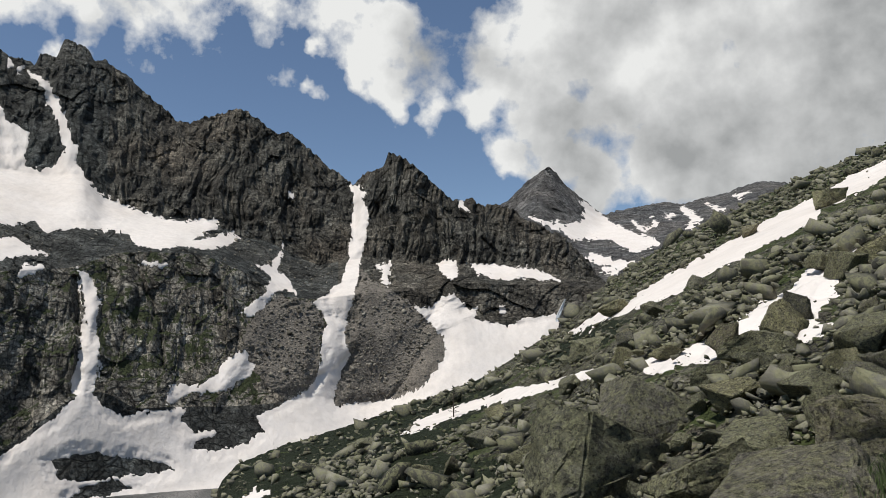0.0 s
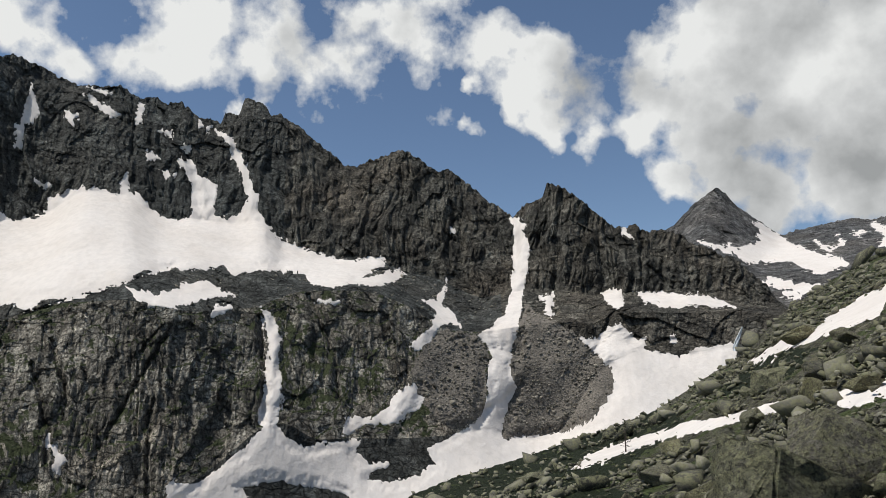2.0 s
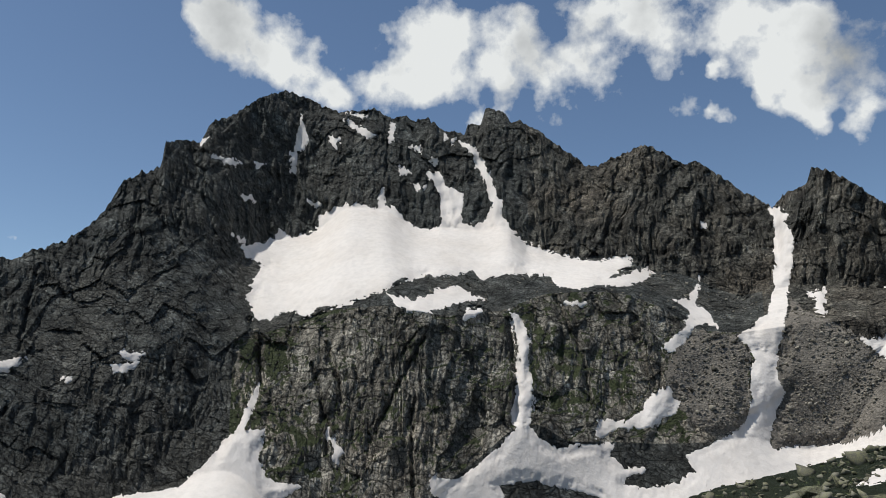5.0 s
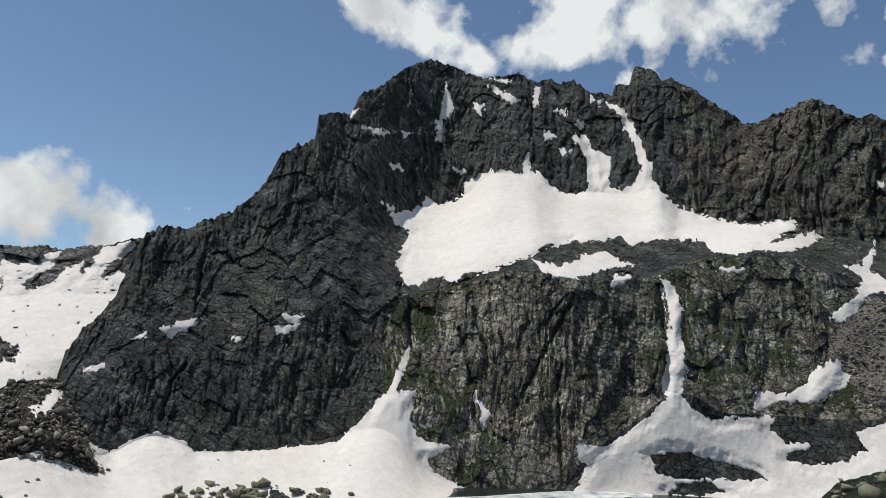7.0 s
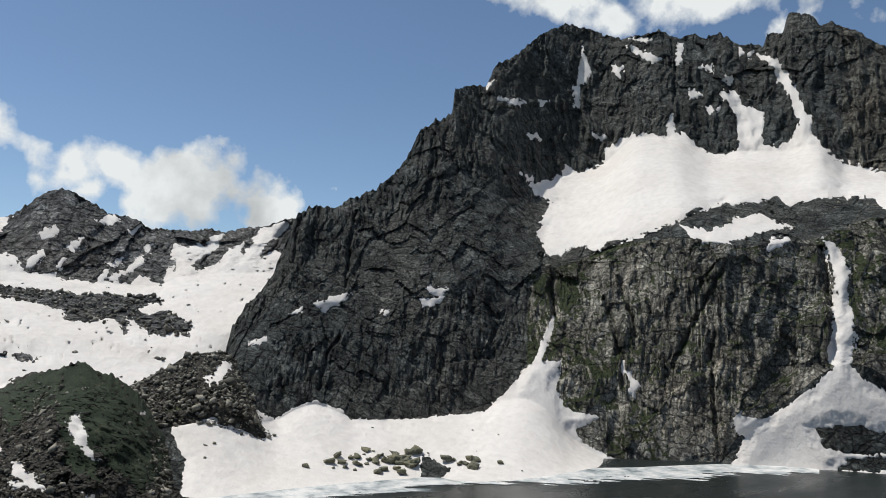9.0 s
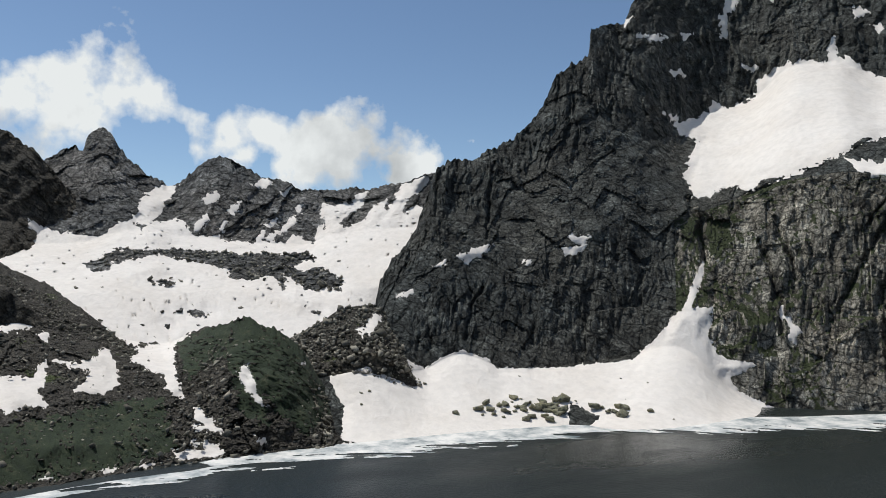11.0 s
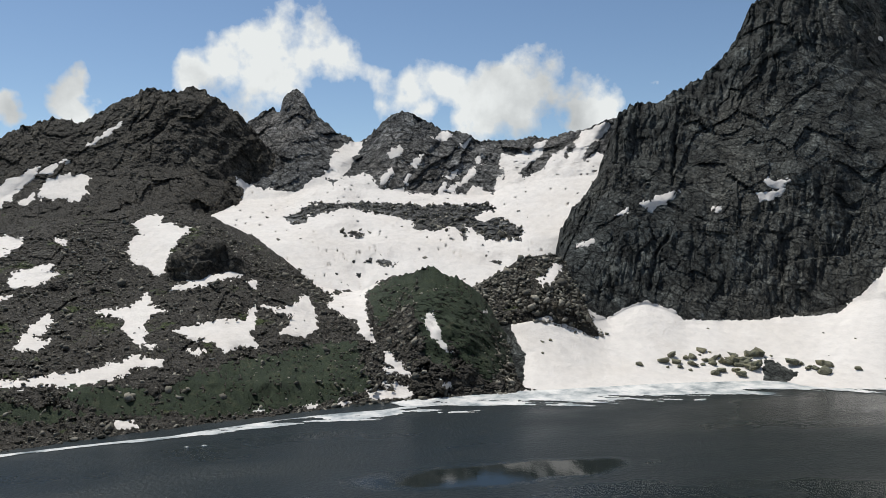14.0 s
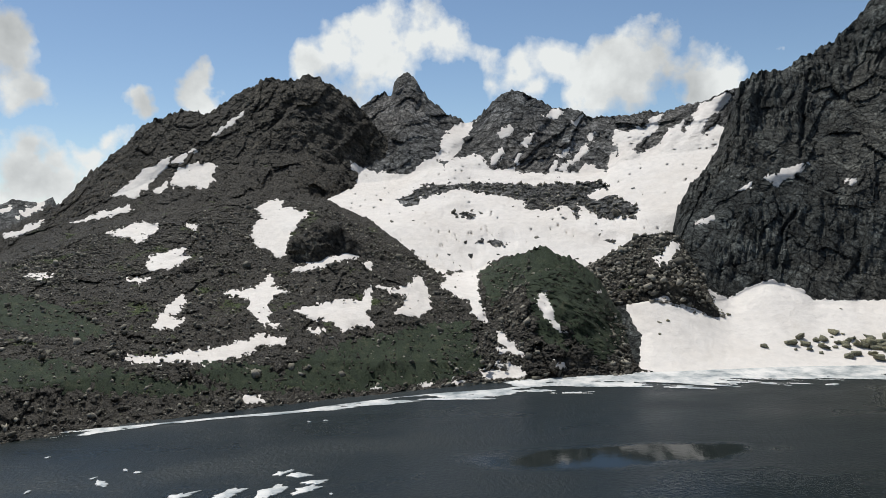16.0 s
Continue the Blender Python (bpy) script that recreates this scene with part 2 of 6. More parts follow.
# main granite, toned darker and cooler to put the buttress's shade into the colour
granite = rock_material("granite", (0.027, 0.03, 0.028), (0.14, 0.147, 0.136), (0.135, 0.127, 0.107), grass=0.0)
mossy_granite = rock_material("mossy_granite", (0.032, 0.031, 0.027), (0.215, 0.205, 0.172), (0.19, 0.155, 0.115), grass=0.0, green=(0.034, 0.04, 0.018))
# lower cliff's granite, lightened to paint in sun on its faces; grassy ledges
sunlit_granite = rock_material("sunlit_granite", (0.055, 0.052, 0.044), (0.48, 0.445, 0.37), (0.41, 0.35, 0.27), grass=0.12, green=(0.028, 0.034, 0.014))
# paler granite with raised grey-blue darks, for the distant mountains only
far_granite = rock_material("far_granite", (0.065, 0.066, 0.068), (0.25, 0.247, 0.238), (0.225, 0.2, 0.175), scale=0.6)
hill_rock = rock_material("hill_rock", (0.032, 0.029, 0.024), (0.16, 0.14, 0.11), (0.15, 0.124, 0.09), grass=-0.42, scree=(0.074, 0.065, 0.053))
ground_rock = rock_material("ground_rock", (0.05, 0.048, 0.035), (0.16, 0.15, 0.12), (0.14, 0.12, 0.09), grass=-0.2, scale=6.0, lichen=0.5)


def grass_material(name):
    m, n, l, p = material(name)
    co = n.new("ShaderNodeTexCoord").outputs["Object"]
    c = ramp(n, l, noise_at(n, l, co, 0.22, 8, 0.72), (0.34, (0.009, 0.016, 0.005)), (0.54, (0.018, 0.029, 0.009)), (0.7, (0.06, 0.058, 0.03)))
    l.new(c, p.inputs["Base Color"])
    p.inputs["Roughness"].default_value = 0.95
    bump(n, l, p, [(noise_at(n, l, co, 1.1, 6, 0.75), 0.9, 0.8)])
    return m


alpine_grass = grass_material("alpine_grass")
snow = snow_material("old_snow")
scree_brown = scree_material("scree_brown", (0.066, 0.058, 0.048), (0.215, 0.188, 0.155))

# ---- land: polar sheets laid out round the camera to fit its view, bearing in degrees to the left of north ----
def perlin(p, seed=0):
    """Gradient noise at the rows of p, about -1 to 1."""
    i = np.floor(p).astype(np.int64)
    f = (p - i).astype(np.float32)
    i = i.astype(np.uint32)
    u = f * f * f * (f * (f * 6 - 15) + 10)
    out = 0.0
    for c in range(8):
        o = np.array([c & 1, c >> 1 & 1, c >> 2 & 1], dtype=np.uint32)
        q = i + o
        h = q[..., 0] * np.uint32(73856093) ^ q[..., 1] * np.uint32(19349663) ^ q[..., 2] * np.uint32(83492791) ^ np.uint32(seed * 7919 + 17)
        h = (h ^ h >> np.uint32(13)) * np.uint32(1274126177)
        h = (h ^ h >> np.uint32(16)) * np.uint32(668265263)
        d = f - o.astype(np.float32)
        g = ((h & np.uint32(255)).astype(np.float32) - 127.5) * d[..., 0] + ((h >> np.uint32(8) & np.uint32(255)).astype(np.float32) - 127.5) * d[..., 1] + ((h >> np.uint32(16) & np.uint32(255)).astype(np.float32) - 127.5) * d[..., 2]
        w = np.where(o[0], u[..., 0], 1 - u[..., 0]) * np.where(o[1], u[..., 1], 1 - u[..., 1]) * np.where(o[2], u[..., 2], 1 - u[..., 2])
        out = out + g / 110.0 * w
    return out


def fbm(p, octaves, seed=0, gain=0.5):
    return sum(gain ** k * perlin(p * 2.03 ** k, seed + k) for k in range(octaves))


def billow(p, octaves, seed=0, gain=0.5):
    return sum(gain ** k * (np.abs(perlin(p * 2.03 ** k, seed + k)) * 2 - 0.6) for k in range(octaves))


def smooth(a, b, x):
    s = np.clip((x - a) / (b - a), 0, 1)
    return s * s * (3 - 2 * s)


def mesh_of(name, verts, faces, mats, index=None, even=True, sharp=0):
    me = bpy.data.meshes.new(name)
    me.vertices.add(len(verts))
    me.vertices.foreach_set("co", np.ascontiguousarray(verts, dtype=np.float32).ravel())
    me.loops.add(faces.size)
    me.loops.foreach_set("vertex_index", faces.astype(np.int32).ravel())
    me.polygons.add(len(faces))
    me.polygons.foreach_set("loop_start", np.arange(0, faces.size, faces.shape[1], dtype=np.int32))
    for m in mats:
        me.materials.append(m)
    if index is not None:
        me.polygons.foreach_set("material_index", index.astype(np.int32))
    me.update(calc_edges=True)
    me.validate()
    if even:
        me.polygons.foreach_set("use_smooth", np.ones(len(faces), dtype=bool))
        if sharp:
            me.set_sharp_from_angle(angle=radians(sharp))
    return new(name, me)


def grid_faces(rows, cols):
    a = (np.arange(rows - 1)[:, None] * cols + np.arange(cols - 1)[None]).ravel()
    return np.stack([a, a + cols, a + cols + 1, a + 1], 1)


def ease(a, n):
    """A row of numbers rounded off over n places either way."""
    k = np.hanning(2 * n + 3)[1:-1]
    return np.convolve(np.pad(a, n, mode="edge"), k / k.sum(), mode="valid")


def blur(a, n):
    """A grid rounded off over n cells either way."""
    k = np.hanning(2 * n + 3)[1:-1]
    k = k / k.sum()
    out = np.pad(a, n, mode="edge")
    out = sum(w * out[i:i + a.shape[0]] for i, w in enumerate(k))
    return sum(w * out[:, i:i + a.shape[1]] for i, w in enumerate(k))


class Land:
    """A landform between lines fitted to the camera's view (bearing, distance, height), with relief; sheets of snow and
    scree lie in its hollows.
    """

    def __init__(self, lines=(), b0=0, b1=0, step=1, rows=()):
        if not lines:
            return
        self.b = np.arange(b0, b1 + step / 2, step)
        ks = []
        for pts in lines:
            q = np.array(sorted(pts))
            r, z = np.interp(self.b, q[:, 0], q[:, 1]), np.interp(self.b, q[:, 0], q[:, 2])
            wide = ease(r, round((1.6 if len(pts) >= 120 else 2.6) / step))
            rise = (z - EYE) / r
            if len(pts) < 120:
                rise = ease(rise, round(1.2 / step))
            ks.append((wide, EYE + rise * wide))
        r, z = [], []
        for k, ((r0, z0), (r1, z1), n) in enumerate(zip(ks, ks[1:], rows)):
            f = (np.arange(n) / n)[:, None]
            r.append(r0 + (r1 - r0) * f)
            z.append(z0 + (z1 - z0) * (f ** 1.35 if k == 0 else f))
        r.append(ks[-1][0][None])
        z.append(ks[-1][1][None])
        self.r, self.z = np.vstack(r), np.vstack(z)
        self.n = self.r.shape
        self.level = np.concatenate([k + np.arange(n) / n for k, n in enumerate(rows)] + [[len(rows)]])[:, None] + 0 * self.r
        self.rise = np.degrees(np.arctan2(self.z - EYE, self.r))
        bb = np.radians(self.b)[None]
        self.p = np.stack([-self.r * np.sin(bb), self.r * np.cos(bb), self.z], -1)
        self.ready()

    def ready(self):
        self.cover = np.full(self.n, -9.0)
        self.owner = np.full(self.n, -1)
        self.unit = np.clip(self.r / 450, 0.02, 2.5)
        self.sheets = []

    def point(self, b, rise):
        """The place on the bare slope at a bearing and rise."""
        j = int(np.clip(np.searchsorted(self.b, b), 0, len(self.b) - 1))
        i = int(np.argmin(abs(self.rise[:, j] - rise) + (self.level[:, j] > self.top) * 99))
        return i, j

    def sheet(self, outline, lift=1.0, ragged=0.16, holes=(), fine=0.09, cap=9.0, bare=0.78, steep=7.0):
        """Marks a sheet inside an outline of bearings and rises seen from the camera; returns its record."""
        q = np.array(outline, dtype=float)
        pad = 0.6
        j0, j1 = np.searchsorted(self.b, [q[:, 0].min() - pad, q[:, 0].max() + pad])
        win = (self.rise[:, j0:j1] > q[:, 1].min() - pad) & (self.rise[:, j0:j1] < q[:, 1].max() + pad) & (self.level[:, j0:j1] <= self.top)
        rows = np.where(win.any(1))[0]
        if not len(rows) or j1 - j0 < 2:
            return None
        i0, i1 = rows.min(), rows.max() + 1
        x = np.repeat(self.b[None, j0:j1], i1 - i0, 0)
        y = self.rise[i0:i1, j0:j1]
        xy = np.stack([x, y, 0 * x], -1)
        warp = ragged * 0.7
        sx = x + warp * fbm(xy * 1.3, 4, 31, 0.6)
        sy = y + warp * fbm(xy * 1.3, 4, 37, 0.6)
        s = inside(q, sx, sy)
        for hole in holes:
            s = np.minimum(s, -inside(np.array(hole, dtype=float), sx, sy))
        s = s + ragged * 0.5 * fbm(xy * np.array([2.1, 3.6, 1]), 4, 41, 0.6) + fine * fbm(xy * np.array([5, 9, 1]), 3, 47, 0.7)
        speck = fbm(xy * np.array([2.6, 5.5, 1]), 4, 53, 0.65) + 0.35 * fbm(xy * 0.45, 2, 57)
        s = np.minimum(s, (bare - speck) * steep)
        s = np.minimum(s, cap)
        s[self.level[i0:i1, j0:j1] > self.top] = -9
        k = len(self.sheets)
        self.owner[i0:i1, j0:j1][s > self.cover[i0:i1, j0:j1]] = k
        self.cover[i0:i1, j0:j1] = np.maximum(self.cover[i0:i1, j0:j1], s)
        return i0, i1, j0, j1, k, lift

    def toward(self, d):
        """Vertices moved d metres along their sight lines to the camera, so outlines in view stay put."""
        k = 1 - d / np.sqrt(self.r ** 2 + (self.z - EYE) ** 2)
        return np.array([0, 0, EYE]) + (self.p - np.array([0, 0, EYE])) * k[..., None]

    def build(self, name, relief, mat, label, category, parts=None):
        """The rock itself: one mesh, or an empty with named parts cut along the given lines."""
        self.soft, self.wide = blur(relief, 5), blur(relief, 22)
        under_sheet = smooth(-0.02, 0.1, self.cover)
        open_snow = smooth(0.25, 1.0, self.cover)
        bed = np.minimum(relief, self.soft) * (1 - open_snow) + (self.wide - 1.0) * open_snow
        d = relief * (1 - under_sheet) + (bed - 2.0 * self.unit) * under_sheet
        v, f = self.toward(d).reshape(-1, 3), grid_faces(*self.n)
        if not parts:
            return tagged(mesh_of(name, v, f, [mat], sharp=30), label, category)
        top = tagged(new(name), label, category)
        level, bearing = self.level.ravel()[f].mean(1), np.repeat(self.b[None], self.n[0], 0).ravel()[f[:, 0]]
        left = np.ones(len(f), dtype=bool)
        for part_name, b0, b1, l0, l1, *own in parts:
            pick = left & (bearing >= b0) & (bearing < b1) & (level >= l0) & (level < l1)
            left &= ~pick
            if pick.any():
                used, g = np.unique(f[pick], return_inverse=True)
                mesh_of(part_name, v[used], g.reshape(-1, 4), own or [mat], sharp=30).parent = top
        return top

    def lay(self, name, record, mat, label, category, group=""):
        i0, i1, j0, j1, k, lift = record
        s = self.cover[i0:i1, j0:j1]
        f = grid_faces(i1 - i0, j1 - j0)
        keep = (s.ravel()[f] > -0.1).any(1) & (self.owner[i0:i1, j0:j1].ravel()[f[:, 0]] == k)
        faces = f
        base = self.p[i0:i1, j0:j1]
        d = lift * smooth(0.05, 0.9, s) + 0.3 - 0.9 * smooth(-0.02, -0.1, s) + 0.5 * fbm(base * 0.05, 3, 61) * smooth(0, 0.4, s)
        open_snow = smooth(0.25, 1.0, s)
        d = d * self.unit[i0:i1, j0:j1] + self.soft[i0:i1, j0:j1] * (1 - open_snow) + self.wide[i0:i1, j0:j1] * open_snow
        k = 1 - d / np.sqrt(self.r[i0:i1, j0:j1] ** 2 + (self.z[i0:i1, j0:j1] - EYE) ** 2)
        v = (np.array([0, 0, EYE]) + (base - np.array([0, 0, EYE])) * k[..., None]).reshape(-1, 3)
        for piece in islands(keep.reshape(i1 - i0 - 1, j1 - j0 - 1)):
            used, g = np.unique(faces[piece], return_inverse=True)
            tagged(mesh_of(name, v[used], g.reshape(-1, 4), [mat]), label, category, group)


def on_sheet(land, kind, count, size, lift, seed):
    """Places of stones lying on the sheets of one kind."""
    rng = np.random.default_rng(seed)
    mine = np.isin(land.owner, [k for k, (name, record) in enumerate(land.sheets) if name == kind]) & (land.cover > 0.1)
    spots = np.argwhere(mine)
    out = []
    for i, j in spots[rng.integers(0, len(spots), count)]:
        s = land.cover[i, j]
        bare = smooth(0.25, 1.0, s)
        d = (lift * smooth(0.05, 0.9, s) + 0.3) * land.unit[i, j] + land.soft[i, j] * (1 - bare) + land.wide[i, j] * bare
        x, y, z = land.p[i, j]
        k = 1 - d / math.sqrt(x * x + y * y + (z - EYE) ** 2)
        out.append((x * k, y * k, EYE + (z - EYE) * k, size * rng.lognormal(0, 0.5), rng.uniform(0.5, 0.9)))
    return out


def islands(mask, least=14):
    """The separate pieces of a mask, as flat numbers of cells."""
    open_cells = set(np.flatnonzero(mask).tolist())
    width = mask.shape[1]
    out = []
    while open_cells:
        stack = [open_cells.pop()]
        piece = []
        while stack:
            c = stack.pop()
            piece.append(c)
            for d in (c - 1, c + 1, c - width, c + width):
                if d in open_cells:
                    open_cells.discard(d)
                    stack.append(d)
        if len(piece) >= least:
            out.append(np.array(sorted(piece)))
    return out


def inside(q, x, y):
    """Signed distance to a closed outline, positive within."""
    best = np.full(x.shape, 1e9)
    odd = np.zeros(x.shape, dtype=bool)
    for (ax, ay), (bx, by) in zip(q, np.roll(q, -1, 0)):
        ex, ey = bx - ax, by - ay
        t = np.clip(((x - ax) * ex + (y - ay) * ey) / (ex * ex + ey * ey + 1e-12), 0, 1)
        best = np.minimum(best, (x - ax - t * ex) ** 2 + (y - ay - t * ey) ** 2)
        odd ^= ((ay > y) != (by > y)) & (x < ex * (y - ay) / (ey + 1e-12) + ax)
    return np.where(odd, 1, -1) * np.sqrt(best)


def behind(line, back, drop):
    return [(b, r + back, z - drop) for b, r, z in line]


def under(line, drop, floor, spread=1.2):
    """The shoulder below a ridge: the ridge line rounded off and lowered towards the line below it."""
    q, g = np.array(sorted(line)), np.array(sorted(floor))
    b = np.arange(q[0, 0], q[-1, 0], 0.5)
    z, r = np.interp(b, q[:, 0], q[:, 2]), np.interp(b, q[:, 0], q[:, 1])
    fz, fr = np.interp(b, g[:, 0], g[:, 2]), np.interp(b, g[:, 0], g[:, 1])
    low = np.array([np.sum(z * np.exp(-((b - c) / spread) ** 2)) / np.sum(np.exp(-((b - c) / spread) ** 2)) for c in b])
    low = np.maximum(np.minimum(low, z) - drop, z - 0.3 * (z - fz))
    return list(zip(b, r + (fr - r) * np.clip((z - low) / np.maximum(z - fz, 1), 0, 0.35), low))


def jag(line, step, height, seed):
    """A ridge line with teeth between its given points."""
    q = np.array(sorted(line))
    b = np.arange(q[0, 0], q[-1, 0], step)
    n = np.stack([b, 0 * b, 0 * b], 1)
    rng = np.random.default_rng(seed)
    teeth = height * (0.8 * billow(n * 2.3, 4, seed, 0.6) + 0.12)
    for width, share in ((0.8, 0.5), (0.33, 0.3), (0.16, 0.15)):
        cuts = np.cumsum(width * rng.uniform(0.4, 1.7, int((b[-1] - b[0]) / width * 2.5) + 4))
        teeth = teeth + height * share * rng.uniform(-1, 1, len(cuts))[np.minimum(np.searchsorted(cuts, b - b[0]), len(cuts) - 1)]
    return list(zip(b, np.interp(b, q[:, 0], q[:, 1]), np.interp(b, q[:, 0], q[:, 2]) + teeth))


# ridge, foot and shore lines placed to fit the camera's view, distances assumed
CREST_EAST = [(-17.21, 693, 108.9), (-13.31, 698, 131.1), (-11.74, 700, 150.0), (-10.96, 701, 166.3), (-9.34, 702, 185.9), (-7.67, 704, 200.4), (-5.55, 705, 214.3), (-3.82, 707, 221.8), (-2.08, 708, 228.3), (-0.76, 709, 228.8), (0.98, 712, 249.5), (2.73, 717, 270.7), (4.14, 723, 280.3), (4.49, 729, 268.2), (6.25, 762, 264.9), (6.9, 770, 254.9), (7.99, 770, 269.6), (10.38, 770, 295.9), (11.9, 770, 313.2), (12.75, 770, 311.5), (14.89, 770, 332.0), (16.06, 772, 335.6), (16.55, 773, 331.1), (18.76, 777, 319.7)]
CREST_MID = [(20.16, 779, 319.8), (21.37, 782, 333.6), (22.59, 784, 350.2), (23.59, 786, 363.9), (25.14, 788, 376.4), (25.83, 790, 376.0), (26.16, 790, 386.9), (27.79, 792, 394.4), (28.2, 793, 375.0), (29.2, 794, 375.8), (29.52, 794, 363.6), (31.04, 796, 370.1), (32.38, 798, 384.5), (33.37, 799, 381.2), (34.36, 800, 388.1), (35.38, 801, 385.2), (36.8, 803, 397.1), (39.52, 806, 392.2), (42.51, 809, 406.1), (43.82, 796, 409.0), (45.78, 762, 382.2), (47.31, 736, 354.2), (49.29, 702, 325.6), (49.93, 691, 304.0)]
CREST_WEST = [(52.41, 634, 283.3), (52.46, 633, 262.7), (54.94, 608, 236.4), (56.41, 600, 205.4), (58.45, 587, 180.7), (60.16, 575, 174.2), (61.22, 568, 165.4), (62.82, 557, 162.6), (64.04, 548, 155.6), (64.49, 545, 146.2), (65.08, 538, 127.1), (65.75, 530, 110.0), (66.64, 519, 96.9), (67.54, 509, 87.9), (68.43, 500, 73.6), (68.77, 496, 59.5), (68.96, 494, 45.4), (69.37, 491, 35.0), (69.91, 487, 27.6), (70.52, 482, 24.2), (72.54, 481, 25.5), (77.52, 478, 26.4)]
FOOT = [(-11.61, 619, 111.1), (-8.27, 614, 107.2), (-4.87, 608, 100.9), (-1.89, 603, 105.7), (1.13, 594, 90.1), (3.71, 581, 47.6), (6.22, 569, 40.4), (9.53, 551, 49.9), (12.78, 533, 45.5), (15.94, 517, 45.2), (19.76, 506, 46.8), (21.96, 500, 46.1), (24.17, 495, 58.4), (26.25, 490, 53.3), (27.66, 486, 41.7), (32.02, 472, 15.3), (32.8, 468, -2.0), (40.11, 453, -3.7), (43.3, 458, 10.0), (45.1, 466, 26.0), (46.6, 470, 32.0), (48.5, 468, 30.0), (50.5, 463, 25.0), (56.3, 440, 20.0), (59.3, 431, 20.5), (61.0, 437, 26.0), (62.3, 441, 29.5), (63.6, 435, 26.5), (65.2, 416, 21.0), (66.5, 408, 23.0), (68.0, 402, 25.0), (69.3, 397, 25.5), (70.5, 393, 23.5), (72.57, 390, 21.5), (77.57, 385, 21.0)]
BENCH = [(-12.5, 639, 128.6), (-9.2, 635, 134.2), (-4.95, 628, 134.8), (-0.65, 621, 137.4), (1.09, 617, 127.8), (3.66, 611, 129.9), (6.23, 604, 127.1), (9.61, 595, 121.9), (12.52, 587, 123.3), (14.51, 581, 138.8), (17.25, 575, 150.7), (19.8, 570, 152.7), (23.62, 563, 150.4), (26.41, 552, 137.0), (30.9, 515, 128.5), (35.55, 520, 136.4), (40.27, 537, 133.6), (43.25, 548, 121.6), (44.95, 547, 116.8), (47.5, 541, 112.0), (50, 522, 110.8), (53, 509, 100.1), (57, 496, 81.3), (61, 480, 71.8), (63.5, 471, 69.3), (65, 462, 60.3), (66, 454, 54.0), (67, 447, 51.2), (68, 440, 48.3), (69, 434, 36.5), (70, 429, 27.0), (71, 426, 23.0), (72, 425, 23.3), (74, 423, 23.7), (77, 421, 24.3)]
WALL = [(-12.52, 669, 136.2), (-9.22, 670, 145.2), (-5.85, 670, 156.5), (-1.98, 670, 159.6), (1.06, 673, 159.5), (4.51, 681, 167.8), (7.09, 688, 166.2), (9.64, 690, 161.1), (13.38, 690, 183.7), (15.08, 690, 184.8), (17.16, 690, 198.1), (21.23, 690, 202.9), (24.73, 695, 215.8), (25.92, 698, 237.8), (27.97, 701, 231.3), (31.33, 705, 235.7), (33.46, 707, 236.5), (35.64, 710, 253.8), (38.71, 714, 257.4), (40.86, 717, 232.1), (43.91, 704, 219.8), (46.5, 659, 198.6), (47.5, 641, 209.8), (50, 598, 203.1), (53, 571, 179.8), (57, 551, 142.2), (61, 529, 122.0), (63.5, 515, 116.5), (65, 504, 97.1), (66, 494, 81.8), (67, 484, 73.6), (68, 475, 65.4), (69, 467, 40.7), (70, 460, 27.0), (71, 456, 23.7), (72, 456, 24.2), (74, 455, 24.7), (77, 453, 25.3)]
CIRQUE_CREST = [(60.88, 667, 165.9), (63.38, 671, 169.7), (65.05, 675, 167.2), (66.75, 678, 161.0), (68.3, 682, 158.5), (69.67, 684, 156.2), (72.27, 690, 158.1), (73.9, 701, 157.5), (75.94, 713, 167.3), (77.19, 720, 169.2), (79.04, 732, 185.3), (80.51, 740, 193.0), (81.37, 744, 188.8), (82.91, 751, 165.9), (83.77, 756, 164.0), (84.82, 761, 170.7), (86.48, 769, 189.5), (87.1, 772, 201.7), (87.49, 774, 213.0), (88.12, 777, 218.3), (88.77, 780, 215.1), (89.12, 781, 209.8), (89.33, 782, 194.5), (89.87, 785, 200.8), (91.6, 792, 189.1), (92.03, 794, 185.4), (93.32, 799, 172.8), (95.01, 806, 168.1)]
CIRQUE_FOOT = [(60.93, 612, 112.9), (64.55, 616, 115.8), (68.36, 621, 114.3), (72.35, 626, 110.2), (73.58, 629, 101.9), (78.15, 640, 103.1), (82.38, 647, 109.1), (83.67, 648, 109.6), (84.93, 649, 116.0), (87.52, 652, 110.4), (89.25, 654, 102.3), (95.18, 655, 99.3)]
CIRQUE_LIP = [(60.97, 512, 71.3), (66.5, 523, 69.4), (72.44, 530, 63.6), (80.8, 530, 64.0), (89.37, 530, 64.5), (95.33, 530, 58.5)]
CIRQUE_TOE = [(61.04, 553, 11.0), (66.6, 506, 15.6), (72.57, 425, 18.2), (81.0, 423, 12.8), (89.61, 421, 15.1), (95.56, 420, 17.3)]
